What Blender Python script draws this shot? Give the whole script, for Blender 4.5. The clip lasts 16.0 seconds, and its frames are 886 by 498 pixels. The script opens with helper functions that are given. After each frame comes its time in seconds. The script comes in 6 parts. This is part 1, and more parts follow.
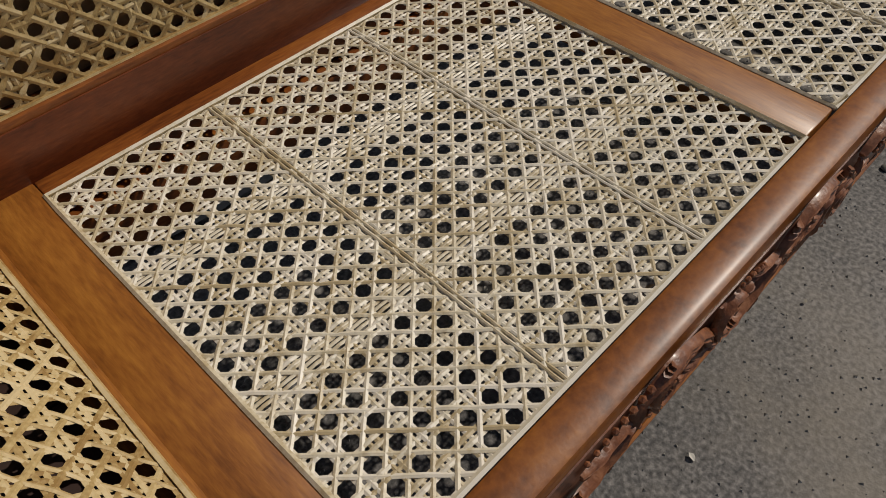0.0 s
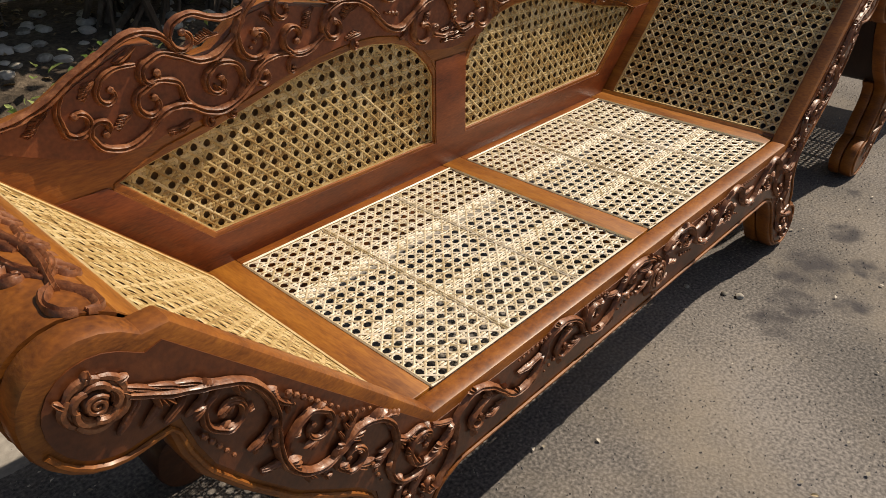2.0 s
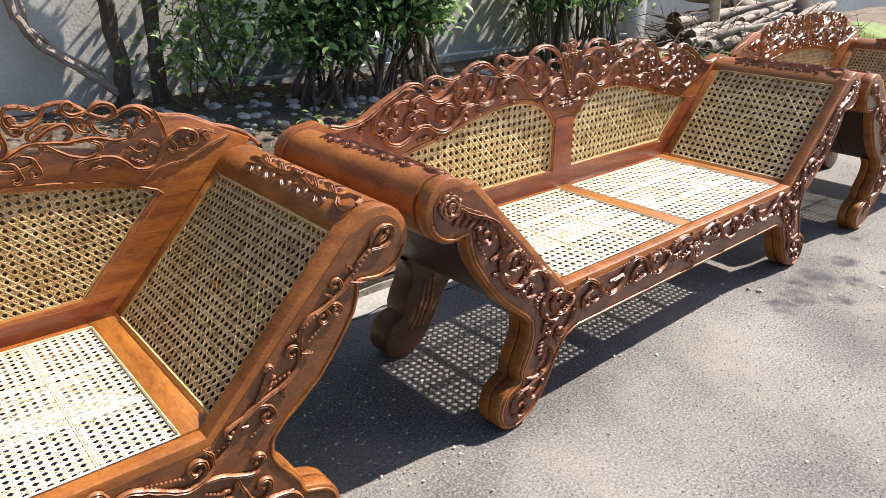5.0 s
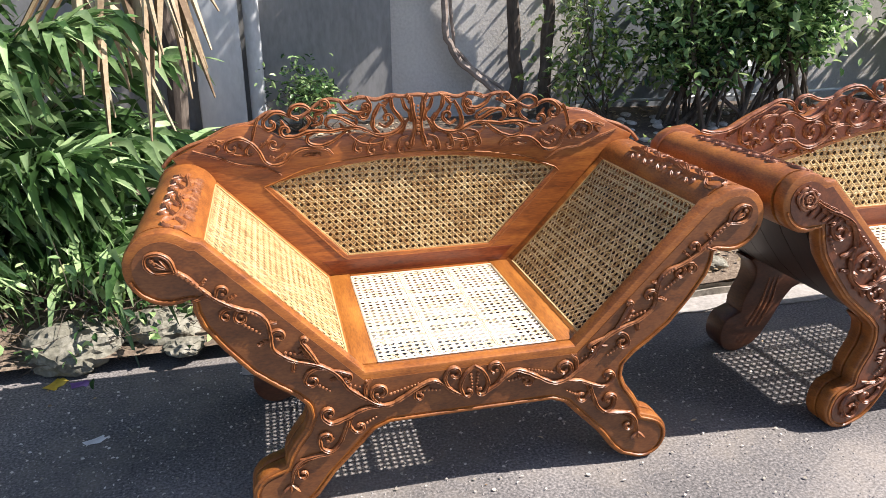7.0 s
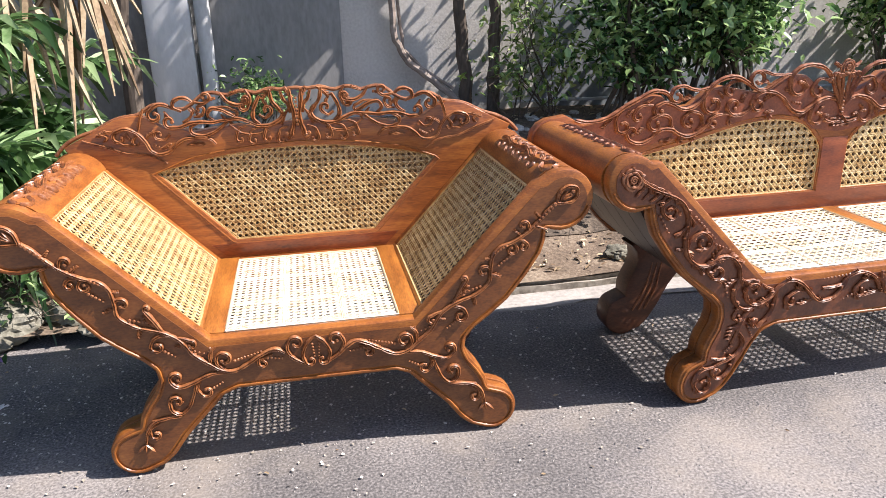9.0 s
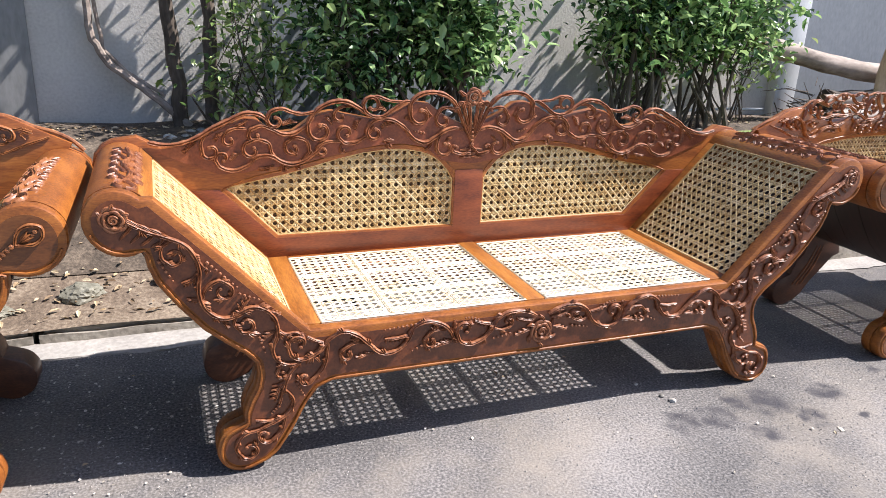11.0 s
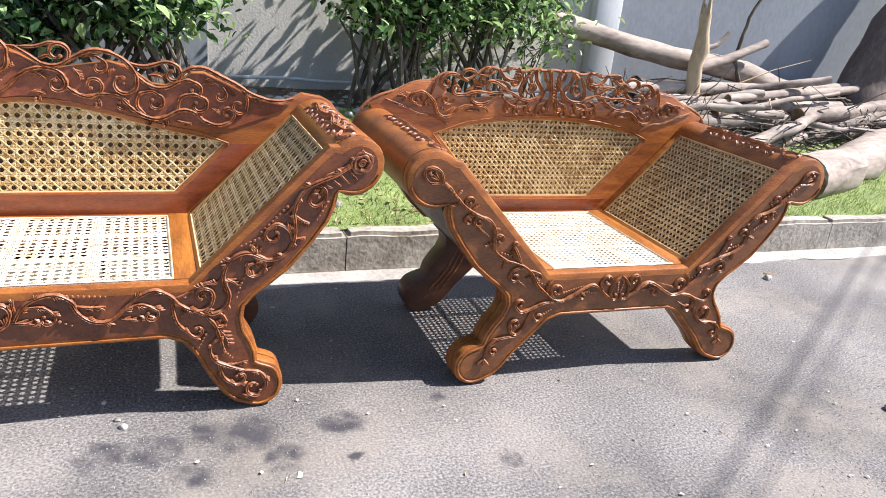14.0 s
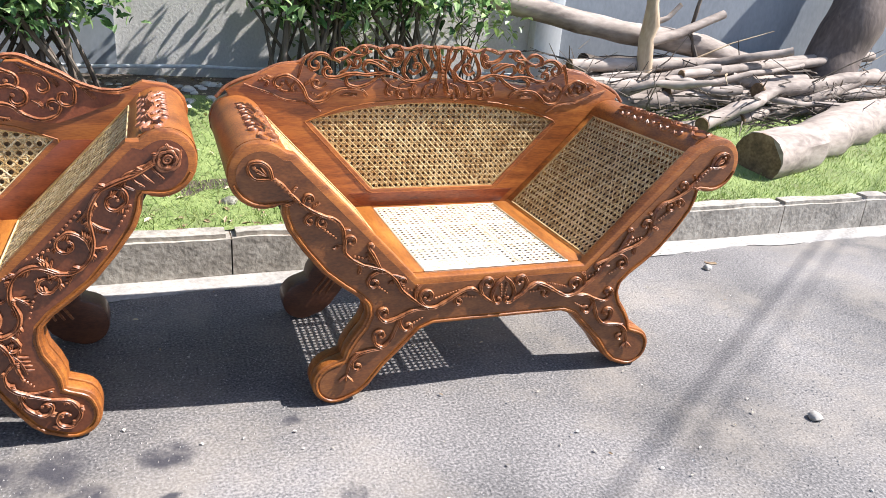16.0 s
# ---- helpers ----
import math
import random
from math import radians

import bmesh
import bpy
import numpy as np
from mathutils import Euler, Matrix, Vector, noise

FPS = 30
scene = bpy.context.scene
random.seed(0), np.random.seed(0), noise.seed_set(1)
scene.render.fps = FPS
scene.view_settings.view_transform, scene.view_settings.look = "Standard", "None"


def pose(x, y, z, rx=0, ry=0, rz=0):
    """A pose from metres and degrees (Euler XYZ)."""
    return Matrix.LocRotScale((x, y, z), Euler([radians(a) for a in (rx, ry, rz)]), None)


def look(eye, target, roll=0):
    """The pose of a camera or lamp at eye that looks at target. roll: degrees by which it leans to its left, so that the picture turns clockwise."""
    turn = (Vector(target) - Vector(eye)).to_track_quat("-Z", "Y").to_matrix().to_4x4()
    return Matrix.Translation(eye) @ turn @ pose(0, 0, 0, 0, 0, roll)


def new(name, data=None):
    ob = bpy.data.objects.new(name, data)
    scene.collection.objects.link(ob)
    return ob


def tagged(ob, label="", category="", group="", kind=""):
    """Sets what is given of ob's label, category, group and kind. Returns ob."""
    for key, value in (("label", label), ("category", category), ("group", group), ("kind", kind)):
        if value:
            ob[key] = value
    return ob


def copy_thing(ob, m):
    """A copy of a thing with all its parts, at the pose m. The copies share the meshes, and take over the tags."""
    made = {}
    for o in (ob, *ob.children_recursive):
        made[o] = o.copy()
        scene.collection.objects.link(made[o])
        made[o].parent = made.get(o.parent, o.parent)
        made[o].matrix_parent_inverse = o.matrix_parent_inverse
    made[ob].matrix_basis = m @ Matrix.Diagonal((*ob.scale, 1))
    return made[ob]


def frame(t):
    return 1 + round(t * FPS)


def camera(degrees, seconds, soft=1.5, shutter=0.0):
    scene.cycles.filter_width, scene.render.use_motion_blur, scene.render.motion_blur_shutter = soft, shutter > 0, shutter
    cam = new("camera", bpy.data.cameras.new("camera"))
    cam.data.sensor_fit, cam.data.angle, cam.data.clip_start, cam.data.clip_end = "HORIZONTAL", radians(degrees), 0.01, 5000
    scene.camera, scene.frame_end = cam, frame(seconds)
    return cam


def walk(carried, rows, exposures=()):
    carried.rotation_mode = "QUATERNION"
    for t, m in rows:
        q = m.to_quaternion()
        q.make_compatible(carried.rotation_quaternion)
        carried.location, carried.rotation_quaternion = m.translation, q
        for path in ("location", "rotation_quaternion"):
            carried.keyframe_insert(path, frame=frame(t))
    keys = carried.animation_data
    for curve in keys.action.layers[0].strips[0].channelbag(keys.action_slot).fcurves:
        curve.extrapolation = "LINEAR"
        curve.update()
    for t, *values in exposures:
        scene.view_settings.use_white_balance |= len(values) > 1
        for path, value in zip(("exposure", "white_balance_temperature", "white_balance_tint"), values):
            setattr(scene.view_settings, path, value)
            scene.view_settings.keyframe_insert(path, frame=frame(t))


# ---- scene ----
cam = camera(62.6, 16.0, 0.9)
PATH = [
    (0, (0.198, -0.058, 0.982), (1.096, 0.852, -0.556), -1.5),
    (0.5, (0.091, -0.19, 1.085), (1.079, 0.873, -0.291), -0.6),
    (1, (-0.059, -0.36, 1.158), (1.011, 0.818, -0.054), -0.3),
    (1.5, (-0.196, -0.485, 1.206), (0.945, 0.709, 0.078), 0.3),
    (2, (-0.373, -0.552, 1.251), (0.87, 0.612, 0.204), -0.2),
    (2.5, (-0.566, -0.626, 1.301), (0.797, 0.468, 0.328), -0.5),
    (3, (-0.72, -0.743, 1.324), (0.634, 0.439, 0.448), 0.2),
    (3.2, (-0.798, -0.83, 1.332), (0.528, 0.397, 0.473), 0.2),
    (5.3, (-1.366, -1.227, 1.339), (-0.19, 0.204, 0.584), 1.0),
    (5.5, (-1.4, -1.293, 1.329), (-0.316, 0.212, 0.58), 1.7),
    (6, (-1.512, -1.431, 1.299), (-0.731, 0.271, 0.598), 0.7),
    (6.5, (-1.591, -1.486, 1.295), (-1.043, 0.308, 0.601), 0.8),
    (7, (-1.647, -1.513, 1.31), (-1.161, 0.304, 0.628), -0.4),
    (7.5, (-1.691, -1.575, 1.307), (-1.205, 0.229, 0.594), -1.6),
    (8, (-1.607, -1.629, 1.296), (-1.104, 0.178, 0.601), -1.3),
    (8.5, (-1.377, -1.711, 1.275), (-0.956, 0.127, 0.61), 2.0),
    (9, (-1.175, -1.791, 1.272), (-0.773, 0.053, 0.611), -1.3),
    (9.2, (-1.082, -1.782, 1.269), (-0.545, 0.019, 0.585), -1.1),
    (11.3, (0.09, -1.782, 1.295), (0.808, -0.025, 0.663), 2.4),
    (11.5, (0.226, -1.768, 1.296), (0.947, -0.011, 0.67), 1.5),
    (12, (0.499, -1.806, 1.295), (1.258, -0.065, 0.668), 2.3),
    (12.5, (0.808, -1.868, 1.292), (1.597, -0.163, 0.606), 4.6),
    (13, (1.114, -1.839, 1.275), (1.951, -0.146, 0.618), 4.8),
    (13.5, (1.365, -1.854, 1.272), (2.211, -0.173, 0.596), 3.2),
    (14, (1.604, -1.909, 1.268), (2.341, -0.18, 0.583), 6.2),
    (14.5, (1.714, -1.958, 1.266), (2.454, -0.227, 0.592), 4.4),
    (15, (1.767, -1.962, 1.262), (2.506, -0.233, 0.579), 4.6),
    (15.5, (1.882, -1.922, 1.261), (2.614, -0.189, 0.581), 3.9),
    (16, (2.13, -1.808, 1.251), (2.85, -0.087, 0.531), 4.5),
]
EXPOSURE = [(0, -1.06, 6700, 11), (0.5, -0.77, 7000, 13), (1.0, -0.58, 7500, 12), (1.5, -0.36, 7900, 14), (2.5, -0.03, 7800, 14), (3.2, 0.22, 7700, 13), (4.4, 0.76, 6680, 13), (5.3, 1.14, 6370, 14), (9.0, 1.19, 6320, 19.5), (11.5, 1.1, 6070, 16.5), (14.0, 1.27, 6080, 16.0), (16.0, 1.34, 6000, 14.5)]
walk(cam, [(t, look(eye, target, roll)) for t, eye, target, roll in PATH], EXPOSURE)

# ---- daylight ----
SUN = Vector((0.855, -0.225, 1.0)).normalized()
world = bpy.data.worlds.new("sky")
scene.world = world
world.use_nodes = True
wn = world.node_tree.nodes
sky = wn.new("ShaderNodeTexSky")
sky.sky_type, sky.sun_disc = "NISHITA", False
sky.sun_elevation = math.asin(SUN.z)
sky.sun_rotation = math.atan2(SUN.x, SUN.y)
wn["Background"].inputs["Strength"].default_value = 0.085
world.node_tree.links.new(sky.outputs[0], wn["Background"].inputs["Color"])
sun_data = bpy.data.lights.new("sun", "SUN")
sun_data.energy, sun_data.angle, sun_data.color = 5.0, radians(0.53), (1.0, 0.95, 0.86)
sun = new("sun", sun_data)
sun.matrix_world = look(SUN * 20, (0, 0, 0))


# ---- materials ----
def mat(name, colours, scale=8.0, stretch=(1, 1, 1), rough=0.6, bump=0.2, fine=60.0, fine_mix=0.35, coat=0.0, island=0.0, space="Object", distance=0.01, spec=0.5, thin=0.0, lo=0.3, hi=0.7, shine=0.11):
    """Two scales of noise between the given colours, with relief."""
    m = bpy.data.materials.new(name)
    m.use_nodes = True
    n, l = m.node_tree.nodes, m.node_tree.links
    bsdf = n["Principled BSDF"]
    co = n.new("ShaderNodeTexCoord")
    mp = n.new("ShaderNodeMapping")
    mp.inputs["Scale"].default_value = stretch
    l.new(co.outputs[space], mp.inputs["Vector"])
    a, b = n.new("ShaderNodeTexNoise"), n.new("ShaderNodeTexNoise")
    for tex, sc in ((a, scale), (b, fine)):
        tex.inputs["Scale"].default_value, tex.inputs["Detail"].default_value = sc, 6
        l.new(mp.outputs[0], tex.inputs["Vector"])
    mix = n.new("ShaderNodeMath")
    mix.operation = "MULTIPLY_ADD"
    mix.inputs[1].default_value = fine_mix
    l.new(b.outputs[0], mix.inputs[0])
    mul = n.new("ShaderNodeMath")
    mul.operation = "MULTIPLY"
    mul.inputs[1].default_value = 1 - fine_mix
    l.new(a.outputs[0], mul.inputs[0])
    l.new(mul.outputs[0], mix.inputs[2])
    fac = mix.outputs[0]
    if island:
        geo = n.new("ShaderNodeNewGeometry")
        add = n.new("ShaderNodeMath")
        add.operation = "MULTIPLY_ADD"
        add.inputs[1].default_value = island
        l.new(geo.outputs["Random Per Island"], add.inputs[0])
        off = n.new("ShaderNodeMath")
        off.operation = "SUBTRACT"
        off.inputs[1].default_value = island / 2
        l.new(fac, off.inputs[0])
        l.new(off.outputs[0], add.inputs[2])
        fac = add.outputs[0]
    ramp = n.new("ShaderNodeValToRGB")
    el = ramp.color_ramp.elements
    el[0].position, el[1].position = lo, hi
    el[0].color, el[1].color = (*colours[0], 1), (*colours[-1], 1)
    for k, c in enumerate(colours[1:-1]):
        e = el.new(lo + (hi - lo) * (k + 1) / (len(colours) - 1))
        e.color = (*c, 1)
    l.new(fac, ramp.inputs[0])
    l.new(ramp.outputs[0], bsdf.inputs["Base Color"])
    bsdf.inputs["Roughness"].default_value = rough
    bsdf.inputs["Coat Weight"].default_value = coat
    bsdf.inputs["Coat Roughness"].default_value = shine
    bsdf.inputs["Specular IOR Level"].default_value = spec
    if bump:
        bm_ = n.new("ShaderNodeBump")
        bm_.inputs["Strength"].default_value, bm_.inputs["Distance"].default_value = bump, distance
        l.new(mix.outputs[0], bm_.inputs["Height"])
        l.new(bm_.outputs[0], bsdf.inputs["Normal"])
    if thin:
        glow = n.new("ShaderNodeBsdfTranslucent")
        l.new(ramp.outputs[0], glow.inputs["Color"])
        both = n.new("ShaderNodeMixShader")
        both.inputs[0].default_value = thin
        l.new(bsdf.outputs[0], both.inputs[1])
        l.new(glow.outputs[0], both.inputs[2])
        l.new(both.outputs[0], n["Material Output"].inputs["Surface"])
    return m


BROWN = [(0.095, 0.025, 0.005), (0.245, 0.077, 0.013), (0.385, 0.138, 0.022)]
RED = [(0.095, 0.023, 0.005), (0.262, 0.077, 0.014), (0.41, 0.145, 0.026)]
GOLD = [(0.12, 0.034, 0.005), (0.29, 0.100, 0.015), (0.45, 0.180, 0.028)]
WOOD = mat("varnished_wood", BROWN, 3, (3, 3, 9), 0.48, 0.30, 34, 0.42, 0.15, distance=0.003, spec=0.4, shine=0.25)
WOOD_X = mat("varnished_back_wood", RED, 3, (1.5, 10, 10), 0.40, 0.20, 30, 0.42, 0.25, distance=0.003, shine=0.22)
WOOD_Y = mat("varnished_arm_wood", GOLD, 3, (9, 1.5, 9), 0.44, 0.22, 30, 0.42, 0.22, distance=0.003, shine=0.24)
CARVED = mat("carved_dark_wood", [(0.082, 0.024, 0.009), (0.228, 0.079, 0.030), (0.40, 0.170, 0.076)], 30, (1, 1, 1), 0.44, 0.5, 150, 0.45, 0.16, distance=0.005, shine=0.2)
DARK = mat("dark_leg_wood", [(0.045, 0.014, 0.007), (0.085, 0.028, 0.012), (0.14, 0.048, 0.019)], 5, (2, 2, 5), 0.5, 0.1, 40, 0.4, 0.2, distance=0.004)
# Stained ground of the armchairs' front; its dark tone includes the front's shade.
SHADED_PLANE = mat("stained_shaded_plane_wood", [(0.072, 0.022, 0.006), (0.150, 0.049, 0.012), (0.230, 0.083, 0.020)], 5, (2, 2, 5), 0.42, 0.2, 40, 0.4, 0.25, distance=0.004)
CARVED_LIGHT = mat("carved_brown_wood", [(0.102, 0.032, 0.010), (0.245, 0.087, 0.028), (0.40, 0.170, 0.064)], 30, (1, 1, 1), 0.42, 0.45, 150, 0.45, 0.18, distance=0.005, shine=0.2)
# The sofa's carved ground: dark stain plus painted shade between the carvings.
SHADED_GROUND = mat("stained_shaded_ground_wood", [(0.055, 0.014, 0.005), (0.125, 0.034, 0.011), (0.21, 0.062, 0.018)], 8, (2, 2, 2), 0.42, 0.25, 60, 0.4, 0.3, distance=0.004)
# Red ground of the crest, a copy kept lighter because sun reaches it.
LIT_CREST = mat("sun_toned_red_wood", [(0.085, 0.020, 0.008), (0.205, 0.054, 0.020), (0.31, 0.092, 0.034)], 8, (2, 2, 2), 0.42, 0.25, 60, 0.4, 0.2, distance=0.004)
STILE = mat("dark_red_rail_wood", [(0.065, 0.012, 0.004), (0.17, 0.038, 0.010), (0.27, 0.070, 0.018)], 3, (2, 10, 10), 0.38, 0.2, 30, 0.42, 0.25, distance=0.003, shine=0.2)
BACKING = mat("brown_backing_wood", [(0.15, 0.078, 0.032), (0.31, 0.170, 0.070)], 6, (2, 9, 2), 0.6, 0.1, 40, 0.4, 0.0, distance=0.003)
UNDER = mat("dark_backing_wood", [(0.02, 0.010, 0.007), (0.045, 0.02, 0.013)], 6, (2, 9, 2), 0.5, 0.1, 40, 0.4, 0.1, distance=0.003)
CANE_SEAT = mat("pale_cane", [(0.48, 0.375, 0.215), (0.70, 0.615, 0.455), (0.785, 0.71, 0.585)], 30, (1, 1, 1), 0.42, 0.15, 220, 0.4, 0.0, 0.45, distance=0.001)
CANE_BACK = mat("golden_cane", [(0.33, 0.20, 0.068), (0.55, 0.395, 0.172), (0.69, 0.54, 0.30)], 30, (1, 1, 1), 0.42, 0.15, 220, 0.4, 0.0, 0.45, distance=0.001)
CANE_GOLD = mat("honey_cane", [(0.27, 0.150, 0.048), (0.46, 0.305, 0.120), (0.58, 0.425, 0.21)], 30, (1, 1, 1), 0.42, 0.15, 220, 0.4, 0.0, 0.45, distance=0.001)
ASPHALT = mat("asphalt", [(0.043, 0.041, 0.0395), (0.130, 0.121, 0.114), (0.275, 0.254, 0.236)], 1.3, (1, 1, 1), 0.85, 0.7, 120, 0.60, lo=0.36, hi=0.64, distance=0.005)
CONCRETE = mat("concrete", [(0.13, 0.114, 0.092), (0.30, 0.270, 0.224), (0.46, 0.42, 0.355)], 7, (1, 1, 1), 0.9, 0.8, 45, 0.5, distance=0.010)
GUTTER = mat("gutter_concrete", [(0.20, 0.185, 0.165), (0.31, 0.29, 0.26), (0.43, 0.40, 0.36)], 4, (1, 1, 1), 0.9, 0.4, 60, 0.5, distance=0.005)
PLASTER = mat("rough_plaster", [(0.34, 0.328, 0.295), (0.50, 0.478, 0.435), (0.62, 0.60, 0.55)], 1.6, (1, 1, 1), 0.92, 0.6, 60, 0.35, distance=0.012)
# Dark bed soil, deepened further by the shrubs' shade mixed into its colour.
SHADED_MOULD = mat("shade_darkened_mould", [(0.03, 0.023, 0.016), (0.085, 0.064, 0.045), (0.20, 0.155, 0.11)], 7, (1, 1, 1), 0.95, 0.9, 60, 0.5, distance=0.02)
SOIL = mat("soil_and_litter", [(0.06, 0.042, 0.028), (0.15, 0.11, 0.075), (0.30, 0.24, 0.17)], 6, (1, 1, 1), 0.95, 0.8, 60, 0.5, distance=0.02)
GRASS = mat("grass", [(0.11, 0.18, 0.035), (0.22, 0.31, 0.075), (0.36, 0.40, 0.14)], 8, (1, 1, 1), 0.7, 0.3, 60, 0.4, island=0.5, thin=0.3)
LEAF = mat("shrub_leaf", [(0.030, 0.072, 0.025), (0.135, 0.26, 0.082), (0.41, 0.57, 0.24)], 3, (1, 1, 1), 0.27, 0.1, 40, 0.3, island=0.7, thin=0.36)
LEAF_PALE = mat("pale_shrub_leaf", [(0.08, 0.145, 0.03), (0.19, 0.29, 0.075), (0.39, 0.48, 0.18)], 3, (1, 1, 1), 0.4, 0.1, 40, 0.3, island=0.6, thin=0.3)
PALM = mat("palm_leaf", [(0.030, 0.070, 0.020), (0.11, 0.22, 0.064), (0.35, 0.49, 0.23)], 3, (1, 1, 1), 0.30, 0.1, 40, 0.3, island=0.75, thin=0.30)
DRY = mat("dry_palm_leaf", [(0.16, 0.10, 0.05), (0.34, 0.25, 0.14), (0.52, 0.43, 0.28)], 8, (1, 1, 1), 0.7, 0.2, 60, 0.4, island=0.5)
BARK = mat("bark", [(0.03, 0.022, 0.016), (0.085, 0.065, 0.048), (0.17, 0.14, 0.11)], 10, (1, 1, 0.3), 0.9, 0.6, 60, 0.4, distance=0.01)
GREY_BARK = mat("smooth_grey_bark", [(0.06, 0.044, 0.036), (0.13, 0.098, 0.080), (0.22, 0.175, 0.148)], 4, (1, 1, 0.25), 0.85, 0.5, 40, 0.4, distance=0.012)
LOG = mat("stripped_log", [(0.09, 0.066, 0.052), (0.27, 0.22, 0.18), (0.43, 0.365, 0.315)], 3, (0.6, 1.6, 1.6), 0.8, 0.6, 20, 0.4, distance=0.012)
PEELED = mat("peeled_branch", [(0.24, 0.165, 0.095), (0.44, 0.335, 0.22), (0.58, 0.47, 0.34)], 6, (1.5, 1.5, 0.5), 0.75, 0.4, 30, 0.4, distance=0.006)
CUT = mat("sawn_log_end", [(0.045, 0.028, 0.016), (0.15, 0.092, 0.048), (0.30, 0.20, 0.11)], 12, (1, 1, 1), 0.8, 0.3, 60, 0.4)
RUBBLE = mat("rubble_stone", [(0.075, 0.072, 0.050), (0.175, 0.166, 0.125), (0.31, 0.295, 0.24)], 9, (1, 1, 1), 0.9, 0.8, 60, 0.5, distance=0.012)
STONE = mat("pebble", [(0.16, 0.15, 0.13), (0.35, 0.33, 0.29), (0.55, 0.52, 0.47)], 14, (1, 1, 1), 0.8, 0.3, 80, 0.4, island=0.4)
WHITE = mat("weathered_white_paint", [(0.42, 0.43, 0.42), (0.58, 0.60, 0.60), (0.70, 0.71, 0.70)], 3, (1, 1, 0.4), 0.7, 0.2, 50, 0.3)


# ---- building helpers ----
def mesh_of(name, bm, material, smooth=True, angle=35):
    me = bpy.data.meshes.new(name)
    bm.normal_update()
    bm.to_mesh(me)
    bm.free()
    me.materials.append(material)
    if smooth:
        me.polygons.foreach_set("use_smooth", [not (max(abs(p.normal.y), abs(p.normal.z)) > 0.9995 or p.area > 0.006) for p in me.polygons])
        me.set_sharp_from_angle(angle=radians(angle))
    return me


def part(name, bm, material, parent=None, label="", smooth=True, angle=35):
    ob = new(name, mesh_of(name, bm, material, smooth, angle))
    ob.parent = parent
    return tagged(ob, label)


def thing(name, bm, material, label, category, kind="", group="", smooth=True):
    return tagged(part(name, bm, material, None, "", smooth), label, category, group, kind)


def empty(name, label, category, group=""):
    return tagged(new(name), label, category, group)


def prism(loops, y0, y1, bevel=0.0, holes=()):
    """An upright board in the x-z plane with one outline and holes, between two depths."""
    bm = bmesh.new()
    edges = []
    for loop in (loops, *holes):
        vs = [bm.verts.new((x, y0, z)) for x, z in loop]
        edges += [bm.edges.new((a, b)) for a, b in zip(vs, vs[1:] + vs[:1])]
    bmesh.ops.triangle_fill(bm, use_beauty=True, use_dissolve=False, edges=edges)
    bmesh.ops.recalc_face_normals(bm, faces=bm.faces)
    faces = list(bm.faces)
    got = bmesh.ops.extrude_face_region(bm, geom=faces)
    for v in got["geom"]:
        if isinstance(v, bmesh.types.BMVert):
            v.co.y = y1
    bmesh.ops.recalc_face_normals(bm, faces=bm.faces)
    if bevel:
        rim = [e for e in bm.edges if e.is_manifold and e.calc_face_angle(0) > 1.2 and abs(e.verts[0].co.y - e.verts[1].co.y) < 1e-5]
        bmesh.ops.bevel(bm, geom=rim, offset=bevel, segments=2, affect="EDGES", profile=0.5)
    return bm


def box(bm, lo, hi, bevel=0.0, m=Matrix()):
    c = [(a + b) / 2 for a, b in zip(lo, hi)]
    s = [b - a for a, b in zip(lo, hi)]
    one = bmesh.new()
    bmesh.ops.create_cube(one, size=1, matrix=Matrix.Translation(c) @ Matrix.Diagonal((*s, 1)))
    if bevel:
        bmesh.ops.bevel(one, geom=one.edges[:], offset=bevel, segments=2, affect="EDGES", profile=0.5)
    join(bm, one, m)


def join(bm, other, m=Matrix()):
    table = {v: bm.verts.new(m @ v.co) for v in other.verts}
    for f in other.faces:
        try:
            bm.faces.new([table[v] for v in f.verts])
        except ValueError:
            pass
    other.free()


def tube(bm, pts, radii, segs=6, flat=None, caps=True):
    """A swept round or flattened cord. flat: an axis along which it is squeezed by half."""
    pts = [Vector(p) for p in pts]
    rings = []
    side = None
    for k, p in enumerate(pts):
        d = (pts[min(k + 1, len(pts) - 1)] - pts[max(k - 1, 0)]).normalized()
        if side is None or abs(side.dot(d)) > 0.97:
            side = d.cross(Vector((0, 1, 0)) if abs(d.y) < 0.9 else Vector((1, 0, 0))).normalized()
        side = (side - d * side.dot(d)).normalized()
        up = d.cross(side)
        r = radii[k] if hasattr(radii, "__len__") else radii
        ring = []
        for a in range(segs):
            o = (side * math.cos(2 * math.pi * a / segs) + up * math.sin(2 * math.pi * a / segs)) * r
            if flat is not None:
                o -= flat * o.dot(flat) * 0.45
            ring.append(bm.verts.new(p + o))
        rings.append(ring)
    for r0, r1 in zip(rings, rings[1:]):
        for a in range(segs):
            bm.faces.new((r0[a], r0[(a + 1) % segs], r1[(a + 1) % segs], r1[a]))
    if caps:
        bm.faces.new(rings[0][::-1])
        bm.faces.new(rings[-1])


def ball(bm, c, r, squash=(1, 1, 1), sub=1):
    bmesh.ops.create_icosphere(bm, subdivisions=sub, radius=r, matrix=Matrix.Translation(c) @ Matrix.Diagonal((*squash, 1)))


